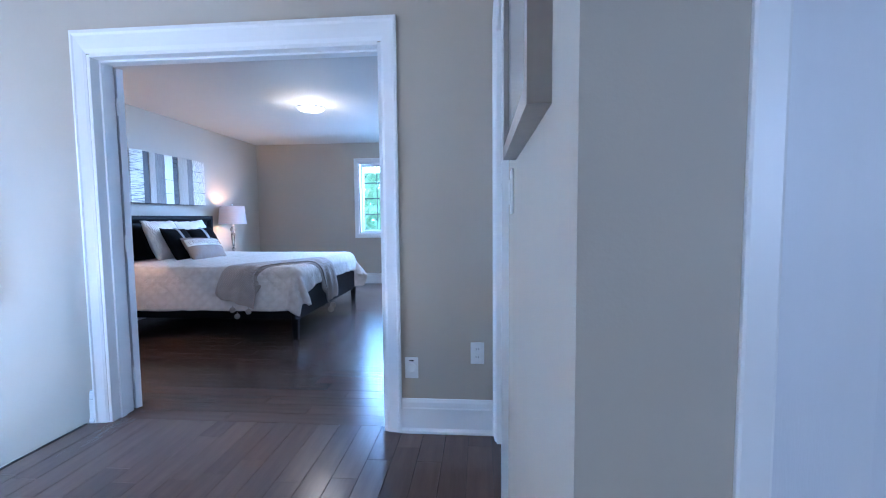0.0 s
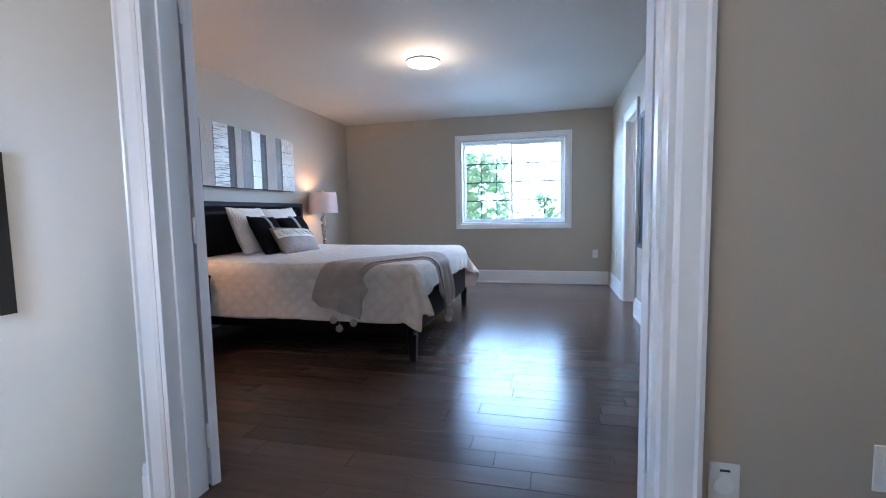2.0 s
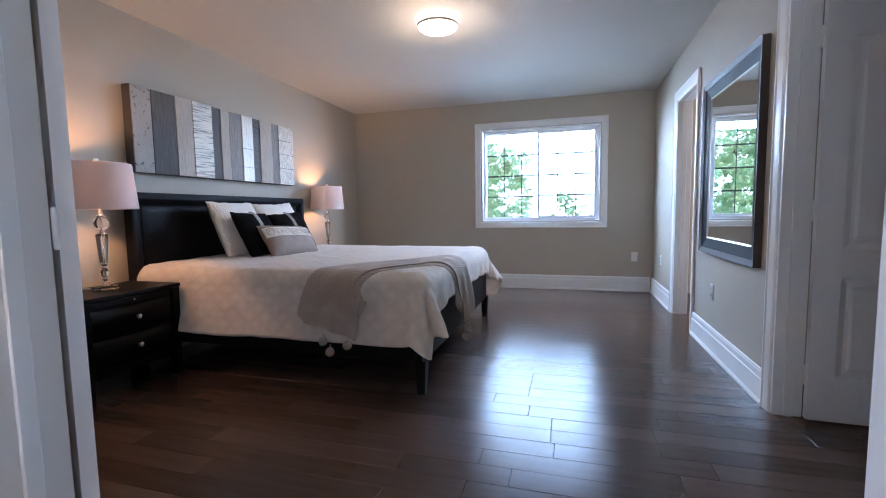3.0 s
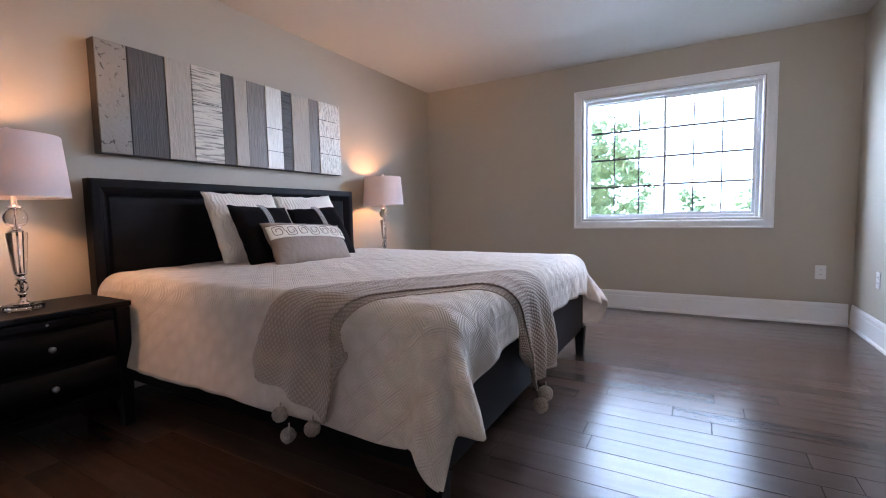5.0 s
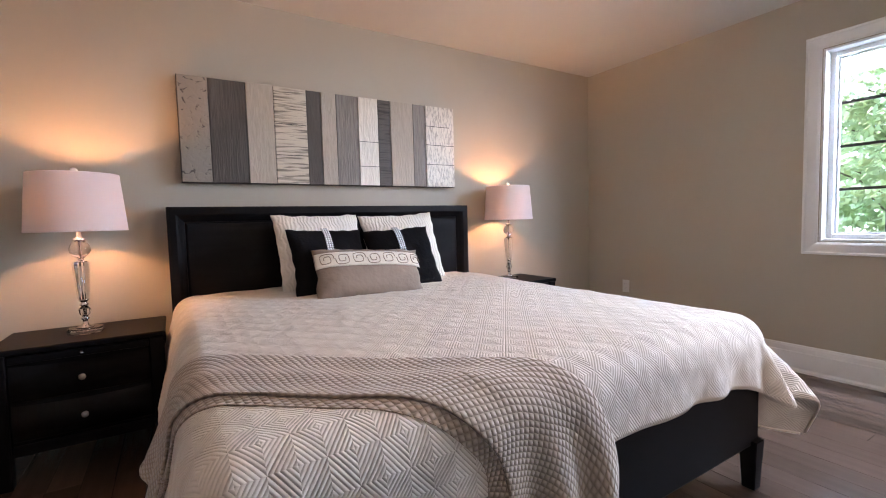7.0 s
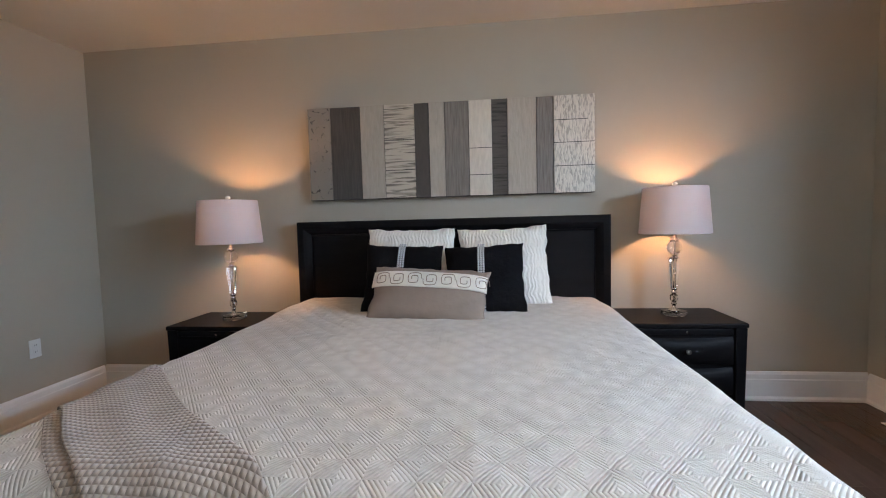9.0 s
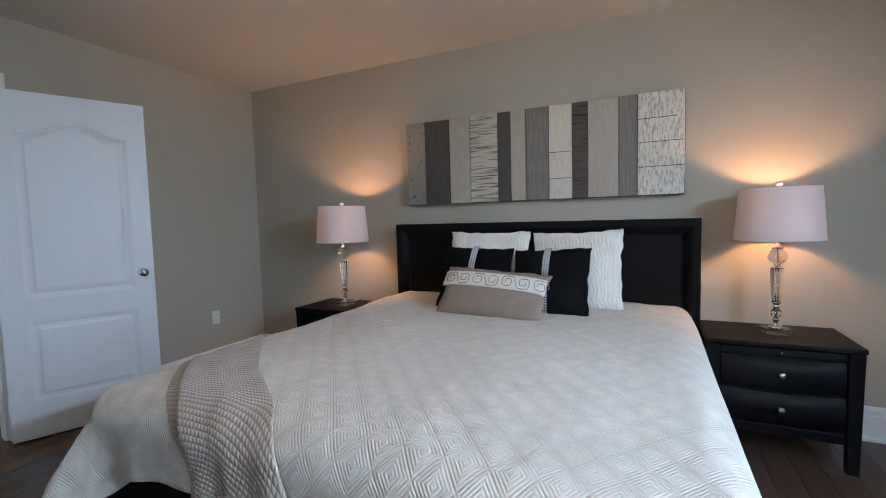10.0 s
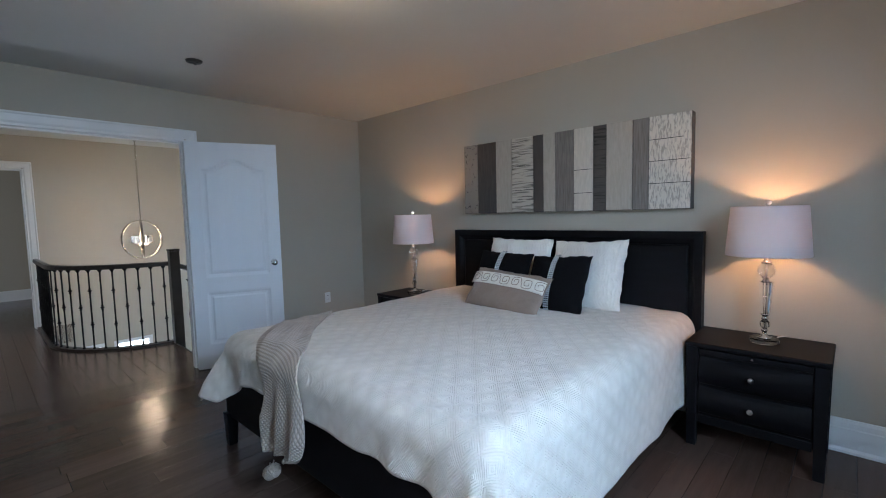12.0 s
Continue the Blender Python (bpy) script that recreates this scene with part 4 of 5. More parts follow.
# ---- nightstands ----
def build_nightstand(m):
    ns = thing("nightstand", m, "black wooden two-drawer nightstand with round metal knobs", "nightstand", "bedside tables")
    w, d, h = 0.318, 0.43, 0.605
    part("top", boxed(0, -w, h - 0.026, d, w, h, 0.006), BLACK_WOOD, ns)
    part("carcass", boxed(0.01, -w + 0.03, 0.15, d - 0.030, w - 0.03, h - 0.027, 0.003), BLACK_WOOD, ns)
    for y in (-w + 0.036, w - 0.036):
        for x in (0.034, d - 0.034):
            bm = tapered_leg(0, 0, h - 0.027, 0.046, 0.060)
            bmesh.ops.translate(bm, vec=(x, y, 0), verts=bm.verts)
            part("leg", bm, BLACK_WOOD, ns)
    tray = part("tray", boxed(d - 0.050, -w + 0.07, h - 0.066, d - 0.012, w - 0.07, h - 0.034, 0.004), BLACK_WOOD, ns, "slim pull-out tray front")
    part("tray_knob", lathe(bmesh.new(), [(0.006, 0), (0.006, 0.004)], 12), CHROME, tray).matrix_local = pose(d - 0.012, 0, h - 0.05, 0, 90, 0)
    for z0, z1 in ((h - 0.235, h - 0.078), (h - 0.405, h - 0.248)):
        bm = bmesh.new()
        n = 24
        prof = []
        for i in range(n + 1):
            y = (-w + 0.072) + (2 * w - 0.144) * i / n
            s = 2 * i / n - 1
            bow = 0.012 * (1 - s * s)
            prof.append((y, bow))
        rows = []
        for zf, k in ((0.0, 0.0), (0.06, 0.9), (0.5, 1.0), (0.84, 1.0), (0.95, 0.25), (1.0, 0.0)):
            rows.append([bm.verts.new((d - 0.026 + 0.014 * k + b * k, y, z0 + (z1 - z0) * zf - (b * 0.9 if zf > 0.7 else 0))) for y, b in prof])
        for a, b in zip(rows, rows[1:]):
            for i in range(n):
                bm.faces.new((a[i], a[i + 1], b[i + 1], b[i]))
        fr = part("drawer", bm, BLACK_WOOD, ns, "bow-fronted black drawer front", True)
        kb = lathe(bmesh.new(), [(0.006, 0), (0.006, 0.012), (0.013, 0.018), (0.014, 0.024), (0.009, 0.029), (0.003, 0.030)], 16)
        bmesh.ops.transform(kb, matrix=pose(d + 0.0, 0, (z0 + z1) / 2 + 0.004, 0, 90, 0), verts=kb.verts)
        part("drawer_knob", kb, NICKEL, fr, "round brass-toned metal knob", True)
    part("apron", boxed(d - 0.05, -w + 0.066, 0.135, d - 0.024, w - 0.066, 0.185, 0.006), BLACK_WOOD, ns)
    return ns


stand = build_nightstand(pose(-3.850, 4.122, 0))
copy_thing(stand, pose(-3.925, 6.825, 0))

SHADE = bpy.data.materials.new("pale_linen_shade")
SHADE.use_nodes = True
sb = SHADE.node_tree.nodes["Principled BSDF"]
sb.inputs["Base Color"].default_value, sb.inputs["Roughness"].default_value = (0.74, 0.68, 0.69, 1), 0.9
tr, mx = SHADE.node_tree.nodes.new("ShaderNodeBsdfTranslucent"), SHADE.node_tree.nodes.new("ShaderNodeMixShader")
tr.inputs["Color"].default_value = (0.90, 0.80, 0.78, 1)
mx.inputs["Fac"].default_value = 0.19
SHADE.node_tree.links.new(sb.outputs[0], mx.inputs[1])
SHADE.node_tree.links.new(tr.outputs[0], mx.inputs[2])
SHADE.node_tree.links.new(mx.outputs[0], SHADE.node_tree.nodes["Material Output"].inputs["Surface"])
BULB = glowing("warm_bulb", (1.0, 0.72, 0.42), 6)


def build_table_lamp(m):
    tl = thing("table_lamp", m, "lit crystal table lamp with a pale pink drum shade", "lamp", "bedside lamps")
    base = bmesh.new()
    seg = 40
    ring = []
    for z, k in ((0.0, 0.97), (0.003, 1.0), (0.019, 1.0), (0.024, 0.93)):
        ring.append([base.verts.new((k * (0.066 + 0.007 * abs(math.cos(4 * a))) * math.cos(a), k * (0.066 + 0.007 * abs(math.cos(4 * a))) * math.sin(a), z)) for a in (2 * math.pi * i / seg for i in range(seg))])
    for a, b in zip(ring, ring[1:]):
        for i in range(seg):
            base.faces.new((a[i], a[(i + 1) % seg], b[(i + 1) % seg], b[i]))
    base.faces.new(ring[0][::-1])
    base.faces.new(ring[-1])
    part("base", base, CRYSTAL, tl, "lobed clear crystal base")
    part("foot_collar", lathe(bmesh.new(), [(0.034, 0.025), (0.032, 0.029), (0.018, 0.036), (0.011, 0.046), (0.010, 0.060), (0.017, 0.066), (0.017, 0.071), (0.010, 0.076)], 24), CHROME, tl, "", True)
    part("small_ball", lathe(bmesh.new(), [(0.011, 0.077)] + [(0.025 * math.sin(math.pi * i / 9), 0.102 - 0.025 * math.cos(math.pi * i / 9)) for i in range(2, 8)] + [(0.011, 0.127)], 10), CRYSTAL, tl, "faceted crystal ball")
    part("collar", lathe(bmesh.new(), [(0.011, 0.128), (0.019, 0.133), (0.019, 0.137), (0.011, 0.142), (0.014, 0.150), (0.022, 0.156), (0.022, 0.160)], 24), CHROME, tl, "", True)
    part("prism", lathe(bmesh.new(), [(0.021, 0.161), (0.023, 0.168), (0.036, 0.332), (0.033, 0.338)], 6), CRYSTAL, tl, "tapered cut crystal column")
    part("collar", lathe(bmesh.new(), [(0.026, 0.339), (0.024, 0.344), (0.013, 0.350), (0.013, 0.356), (0.021, 0.362)], 24), CHROME, tl, "", True)
    part("ball", lathe(bmesh.new(), [(0.018, 0.363)] + [(0.042 * math.sin(math.pi * i / 11), 0.401 - 0.042 * math.cos(math.pi * i / 11)) for i in range(2, 10)] + [(0.018, 0.439)], 16), CRYSTAL, tl, "faceted crystal ball", True)
    part("neck", lathe(bmesh.new(), [(0.021, 0.440), (0.028, 0.445), (0.022, 0.452), (0.012, 0.458), (0.010, 0.475), (0.010, 0.520)], 24), CHROME, tl, "", True)
    part("cord", sweep(bmesh.new(), [(-0.060, 0.012, 0.004), (-0.105, 0.030, 0.004), (-0.150, 0.022, 0.004), (-0.190, 0.040, 0.004)], 0.003, 6), PLASTIC, tl, "thin pale lamp cord", True)
    part("core_rod", lathe(bmesh.new(), [(0.0045, 0.026), (0.0045, 0.455)], 12), CHROME, tl, "metal rod seen through the crystal", True)
    sh = bmesh.new()
    n = 56
    z0, z1, r0, r1, th = 0.485, 0.755, 0.195, 0.174, 0.003
    rows = [[sh.verts.new((r * math.cos(2 * math.pi * i / n), r * math.sin(2 * math.pi * i / n), z)) for i in range(n)] for r, z in ((r0, z0), (r0 + 0.001, z0 + 0.006), (r1 + 0.001, z1 - 0.006), (r1, z1), (r1 - th, z1), (r0 - th, z0))]
    for k in range(6):
        a, b = rows[k], rows[(k + 1) % 6]
        for i in range(n):
            sh.faces.new((a[i], a[(i + 1) % n], b[(i + 1) % n], b[i]))
    part("shade", sh, SHADE, tl, "pale pink linen drum shade", True)
    sp = bmesh.new()
    for k in range(3):
        a = 2 * math.pi * k / 3
        sweep(sp, [(0, 0, 0.747), (r1 * 0.985 * math.cos(a), r1 * 0.985 * math.sin(a), 0.747)], 0.0018, 5)
    sweep(sp, [(0, 0, 0.515), (0, 0, 0.757)], 0.003, 6)
    part("spider", sp, CHROME, tl)
    part("finial_cap", lathe(bmesh.new(), [(0.005, 0.757), (0.013, 0.758), (0.013, 0.761), (0.006, 0.763)], 16), CHROME, tl, "", True)
    part("finial", lathe(bmesh.new(), [(0.006, 0.7635)] + [(0.0165 * math.sin(math.pi * i / 9), 0.775 - 0.0125 * math.cos(math.pi * i / 9)) for i in range(2, 9)] + [(0.002, 0.788)], 12), material("frosted_crystal", (0.86, 0.85, 0.84), 0.2, vary=0.05), tl, "round pale finial", True)
    bulb = lathe(bmesh.new(), [(0.012, 0.53)] + [(0.028 * math.sin(math.pi * i / 9), 0.575 - 0.035 * math.cos(math.pi * i / 9)) for i in range(2, 9)] + [(0.004, 0.611)], 14)
    part("bulb", bulb, BULB, tl, "glowing warm bulb", True)
    return tl


LAMP_AT = [(-3.638, 4.115), (-3.733, 6.847)]
table_lamp = build_table_lamp(pose(*LAMP_AT[0], 0.605, 0, 0, 20))
copy_thing(table_lamp, pose(*LAMP_AT[1], 0.605, 0, 0, -10))
for x, y in LAMP_AT:
    lamp("bedside_bulb_light", "POINT", 17.5, pose(x, y, 0.605 + 0.63), (1.0, 0.54, 0.25), 0.035)


# ---- wall art ----
def art_paint(name, color, rough, metal, kind):
    """Thick textured paint: v vertical grain, h horizontal grooves, d dashes in rows, s dark specks, n fine."""
    m = bpy.data.materials.new(name)
    m.use_nodes = True
    n, l = m.node_tree.nodes, m.node_tree.links
    b = n["Principled BSDF"]
    b.inputs["Roughness"].default_value, b.inputs["Metallic"].default_value = rough, metal
    co, mp, tx = n.new("ShaderNodeTexCoord"), n.new("ShaderNodeMapping"), n.new("ShaderNodeTexNoise")
    mp.inputs["Scale"].default_value = {"v": (1, 110, 7), "h": (1, 5, 75), "d": (1, 95, 22), "s": (1, 28, 28), "n": (1, 60, 12)}[kind]
    l.new(co.outputs["Object"], mp.inputs["Vector"])
    l.new(mp.outputs["Vector"], tx.inputs["Vector"])
    tx.inputs["Scale"].default_value, tx.inputs["Detail"].default_value, tx.inputs["Distortion"].default_value = 1.0, 3, 0.6
    mr = n.new("ShaderNodeMapRange")
    lo, hi = {"s": (0.34, 0.40), "h": (0.36, 0.50), "d": (0.38, 0.52), "v": (0.30, 0.62), "n": (0.30, 0.70)}[kind]
    mr.inputs["From Min"].default_value, mr.inputs["From Max"].default_value = lo, hi
    dark = {"s": 0.25, "h": 0.30, "d": 0.58, "v": 0.62, "n": 0.85}[kind]
    mr.inputs["To Min"].default_value, mr.inputs["To Max"].default_value = dark, 1.0
    l.new(tx.outputs["Fac"], mr.inputs["Value"])
    sc = n.new("ShaderNodeVectorMath")
    sc.operation = "SCALE"
    sc.inputs[0].default_value = color
    l.new(mr.outputs["Result"], sc.inputs["Scale"])
    l.new(sc.outputs["Vector"], b.inputs["Base Color"])
    bp = n.new("ShaderNodeBump")
    bp.inputs["Strength"].default_value, bp.inputs["Distance"].default_value = 0.6, 0.006
    l.new(tx.outputs["Fac"], bp.inputs["Height"])
    l.new(bp.outputs["Normal"], b.inputs["Normal"])
    return m


def build_art():
    art = thing("wall_art", Matrix(), "long wooden wall panel of textured vertical strips in greys and creams", "art")
    y0, y1, z0, z1, x = 4.560, 6.430, 1.357, 1.968, -3.888
    part("backing", boxed(XW + 0.002, y0, z0, x, y1, z1, 0.003), art_paint("art_edge", (0.09, 0.08, 0.075), 0.7, 0, "n"), art, "dark painted edge")
    cream, silver = (0.57, 0.51, 0.425), (0.66, 0.61, 0.53)
    dark, mid, light = (0.080, 0.070, 0.062), (0.22, 0.195, 0.17), (0.46, 0.405, 0.335)
    cuts = [4.562, 4.719, 4.921, 5.082, 5.286, 5.379, 5.483, 5.638, 5.787, 5.884, 6.067, 6.173, 6.428]
    looks = [((0.27, 0.243, 0.212), 0.5, 0.1, "s"), (dark, 0.6, 0, "v"), (light, 0.6, 0, "n"), (cream, 0.45, 0.2, "h"), (dark, 0.6, 0, "n"), (light, 0.6, 0, "n"),
             (mid, 0.5, 0.1, "v"), (silver, 0.45, 0.25, "n"), (dark, 0.55, 0.1, "h"), (light, 0.6, 0, "n"), (mid, 0.5, 0.1, "v"), (silver, 0.46, 0.2, "d")]
    for i, (c, r, me, k) in enumerate(looks):
        a, b = cuts[i:i + 2]
        proud = 0.006 + (0.005 if sum(c) > 1 else 0.0)
        bm = boxed(x - 0.002, a + 0.002, z0 + 0.002, x + proud, b - 0.002, z1 - 0.002, 0.0025)
        st = part("strip", bm, art_paint("art_paint", c, r, me, k), art)
        lines = {7: (0.22, 0.50), 3: (0.30, 0.62), 11: (0.28, 0.52, 0.75)}.get(i, ())
        for f in lines:
            z = z0 + (z1 - z0) * f
            part("groove", boxed(x + proud - 0.001, a + 0.003, z - 0.002, x + proud + 0.0012, b - 0.004 - (0.04 if f > 0.7 else 0), z + 0.002), SLOT, st)


build_art()


# ---- mirror on the east wall ----
def build_mirror():
    mi = thing("wall_mirror", Matrix(), "large wall mirror in a dark and silver stepped frame", "mirror")
    y0, y1, z0, z1 = 4.87, 5.92, 0.715, 1.930

    def ring(bm, a, b, xa0, xa1, xb0, xb1):
        """A mitred frame between insets a and b; xa.. outer front and back, xb.. inner."""
        rows = []
        for d, xx in ((a, xa1), (a, xa0), (b, xb0), (b, xb1)):
            rows.append([bm.verts.new((xx, y, z)) for y, z in ((y0 + d, z0 + d), (y0 + d, z1 - d), (y1 - d, z1 - d), (y1 - d, z0 + d))])
        for k in range(4):
            p, q = rows[k], rows[(k + 1) % 4]
            for j in range(4):
                bm.faces.new((p[j], p[(j + 1) % 4], q[(j + 1) % 4], q[j]))
        return bm
    part("outer_frame", ring(bmesh.new(), 0.0, 0.035, XE - 0.040, XE, XE - 0.030, XE), material("pewter_wood", (0.07, 0.056, 0.047), 0.55, spec=0.2, vary=0.15), mi, "pewter-toned outer frame")
    part("inner_frame", ring(bmesh.new(), 0.035, 0.105, XE - 0.026, XE, XE - 0.012, XE), material("dark_mirror_wood", (0.012, 0.012, 0.013), 0.6, vary=0.2, spec=0.1), mi, "dark inner frame")
    part("bead", ring(bmesh.new(), 0.105, 0.114, XE - 0.016, XE, XE - 0.011, XE), NICKEL, mi, "thin silver bead")
    part("glass", boxed(XE - 0.010, y0 + 0.112, z0 + 0.112, XE - 0.002, y1 - 0.112, z1 - 0.112), MIRROR, mi, "clear mirror glass")


build_mirror()


# ---- ceiling fittings ----
def build_ceiling_light(x, y):
    cl = thing("ceiling_light", pose(x, y, H), "lit round flush ceiling light with a metal band", "ceiling light")
    part("pan", lathe(bmesh.new(), [(0.060, -0.014), (0.060, -0.001)], 48), NICKEL, cl)
    glow = glowing("warm_diffuser", (1.0, 0.88, 0.70), 5.5)
    part("upper_glass", lathe(bmesh.new(), [(0.118, -0.046), (0.122, -0.030), (0.122, -0.015)], 48), glow, cl, "glowing upper glass ring", True)
    part("diffuser", lathe(bmesh.new(), [(0.02, -0.086), (0.08, -0.083), (0.120, -0.076), (0.140, -0.066), (0.147, -0.056), (0.147, -0.047)], 48), glow, cl, "glowing white glass diffuser", True)
    rb = bmesh.new()
    n = 48
    rows = [[rb.verts.new((r * math.cos(2 * math.pi * i / n), r * math.sin(2 * math.pi * i / n), z)) for i in range(n)] for r, z in ((0.149, -0.060), (0.155, -0.060), (0.155, -0.042), (0.149, -0.042))]
    for k in range(4):
        for i in range(n):
            rb.faces.new((rows[k][i], rows[k][(i + 1) % n], rows[(k + 1) % 4][(i + 1) % n], rows[(k + 1) % 4][i]))
    part("band", rb, NICKEL, cl, "brushed metal band", True)


build_ceiling_light(-1.905, 5.43)
lamp("ceiling_bulb_light", "POINT", 8.0, pose(-1.905, 5.43, H - 0.20), (1.0, 0.76, 0.48), 0.09)


def build_detector(x, y):
    d = thing("smoke_detector", pose(x, y, H), "small round ceiling fitting with a dark slotted face", "detector")
    part("body", lathe(bmesh.new(), [(0.030, -0.018), (0.048, -0.014), (0.055, -0.002)], 28), material("dark_bronze", (0.06, 0.055, 0.05), 0.4, 0.5), d, "", True)
    for a in (0, 120, 240):
        b = boxed(-0.016, -0.008, -0.0215, 0.016, 0.008, -0.0165, 0.003)
        bmesh.ops.transform(b, matrix=pose(0, 0, 0, 0, 0, a) @ pose(0.020, 0, 0), verts=b.verts)
        part("slot", b, SLOT, d)


build_detector(-1.917, 3.76)


def build_register(x0, y0, x1, y1):
    """A flat floor register with rows of slots."""
    rg = thing("floor_register", Matrix(), "beige metal floor register with narrow slots", "vent")
    tan = material("beige_enamel", (0.50, 0.45, 0.38), 0.45, vary=0.05)
    part("plate", boxed(x0, y0, 0.001, x1, y1, 0.006, 0.002, 1), tan, rg)
    n = 22
    for k in range(n):
        x = x0 + 0.02 + (x1 - x0 - 0.04) * (k + 0.5) / n
        part("slot", boxed(x - 0.0022, y0 + 0.018, 0.0055, x + 0.0022, y1 - 0.018, 0.0064), SLOT, rg)
    return rg


build_register(-3.65, 7.925, -3.35, 8.035)


# ---- outlets and switches ----
def plate(m, kind, label):
    """A wall plate in its own x and z, facing -y."""
    p = thing("wall_outlet" if kind != "switch" else "light_switch", m, label, "outlet" if kind != "switch" else "switch")
    part("cover", boxed(-0.036, -0.006, -0.058, 0.036, 0, 0.058, 0.003), PLASTIC, p)
    if kind == "outlet":
        for z in (0.021, -0.021):
            part("socket", boxed(-0.017, -0.008, z - 0.015, 0.017, -0.005, z + 0.015, 0.003), PLASTIC, p)
            for x in (-0.006, 0.006):
                part("slot", boxed(x - 0.001, -0.0086, z - 0.003, x + 0.001, -0.0078, z + 0.006), SLOT, p)
    elif kind == "switch":
        part("rocker", boxed(-0.016, -0.010, -0.033, 0.016, -0.005, 0.033, 0.003), PLASTIC, p)
    else:
        r = lathe(bmesh.new(), [(0.026, 0), (0.026, 0.003), (0.022, 0.005)], 28)
        bmesh.ops.transform(r, matrix=pose(0, -0.006, 0, 90, 0, 0), verts=r.verts)
        part("round_lid", r, PLASTIC, p, "round hinged inlet lid")
        part("lid_ring", boxed(-0.012, -0.0085, 0.036, 0.012, -0.0055, 0.042, 0.001), SLOT, p)
    return p


OUT = "white plastic wall outlet with two sockets"
plate(pose(-0.163, YN, 0.44), "outlet", OUT)
plate(pose(-3.53, YN, 0.44), "outlet", OUT)
plate(pose(-3.455, YS, 0.455, 0, 0, 180), "outlet", OUT)
plate(pose(XE, 5.685, 0.44, 0, 0, 90 + 180), "outlet", OUT)
plate(pose(XE, 7.53, 0.46, 0, 0, 90 + 180), "outlet", OUT)
plate(pose(-0.347, HALL_N, 0.356), "inlet", "white wall plate with a round vacuum inlet")
plate(pose(0.006, HALL_N, 0.441), "outlet", OUT)
plate(pose(HALL_E, 1.60, 1.225, 0, 0, 270), "switch", "white rocker light switch")


# ---- pictures ----
def picture(name, m, w, h, depth, rail, fmat, mat_w, label, sheet, side=None):
    """A framed picture in its own x and z, facing -y, its back on y = 0."""
    p = thing(name, m, label, "picture")
    fr = bmesh.new()
    rows = []
    for d, yy in ((0, 0), (0, -depth), (rail, -depth), (rail, 0)):
        rows.append([fr.verts.new((x, yy, z)) for x, z in ((-w / 2 + d, -h / 2 + d), (-w / 2 + d, h / 2 - d), (w / 2 - d, h / 2 - d), (w / 2 - d, -h / 2 + d))])
    for k in range(4):
        for j in range(4):
            fr.faces.new((rows[k][j], rows[k][(j + 1) % 4], rows[(k + 1) % 4][(j + 1) % 4], rows[(k + 1) % 4][j]))
    part("frame", fr, fmat, p)
    if side:
        edge = bmesh.new()
        for q in ((-w / 2 - 0.002, -h / 2 - 0.002, -w / 2, h / 2 + 0.002), (w / 2, -h / 2 - 0.002, w / 2 + 0.002, h / 2 + 0.002), (-w / 2, -h / 2 - 0.002, w / 2, -h / 2), (-w / 2, h / 2, w / 2, h / 2 + 0.002)):
            box(edge, q[0], -depth + 0.003, q[1], q[2], 0, q[3])
        part("frame_edge", edge, side, p, "black frame edge")
    part("mat_board", boxed(-w / 2 + rail, -depth * 0.55, -h / 2 + rail, w / 2 - rail, -depth * 0.2, h / 2 - rail), WHITE, p, "white mat board")
    k = rail + mat_w
    part("print", boxed(-w / 2 + k, -depth * 0.58, -h / 2 + k, w / 2 - k, -depth * 0.55, h / 2 - k), sheet, p, "pale printed sheet")
    g = part("glazing", boxed(-w / 2 + rail, -depth * 0.72, -h / 2 + rail, w / 2 - rail, -depth * 0.68, h / 2 - rail), glass("picture_glass", (1, 1, 1), 0, 1.5), p, "clear picture glass")
    g.visible_shadow = False
    return p


PRINT = material("pale_print", (0.55, 0.56, 0.57), 0.7, vary=0.25, scale=7)
picture("framed_picture", pose(-3.079, HALL_N, 1.022), 0.61, 0.605, 0.055, 0.115, material("charcoal_frame", (0.036, 0.041, 0.047), 0.5, vary=0.2), 0.04, "deep charcoal-framed glazed picture on the stair wall", PRINT, SLOT)
picture("framed_picture", pose(HALL_E, 1.235, 1.635, 0, 0, 270), 0.53, 0.68, 0.030, 0.028, material("champagne_frame", (0.36, 0.33, 0.30), 0.35, 0.5, vary=0.1), 0.085, "champagne-framed glazed print on the landing wall", PRINT)


# ---- balustrade, stairs, pendant ----
def knuckle(z, r=0.018):
    return [(0.0075, z - 0.030), (r * 0.75, z - 0.022), (0.008, z - 0.014), (r, z - 0.004), (r, z + 0.004), (0.008, z + 0.014), (r * 0.75, z + 0.022), (0.0075, z + 0.030)]


def baluster_mesh(z_top, heights):
    bm = bmesh.new()
    prof = [(0.0075, 0.0)]
    for z in heights:
        prof += knuckle(z)
    prof.append((0.0075, z_top))
    lathe(bm, prof, 8)
    lathe(bm, [(0.016, 0.0), (0.014, 0.012), (0.007, 0.018)], 8)
    lathe(bm, [(0.007, z_top - 0.030), (0.020, z_top - 0.010), (0.024, z_top)], 8)
    bmesh.ops.recalc_face_normals(bm, faces=bm.faces)
    me = bpy.data.meshes.new("baluster")
    bm.to_mesh(me)
    bm.free()
    me.materials.append(IRON)
    return me


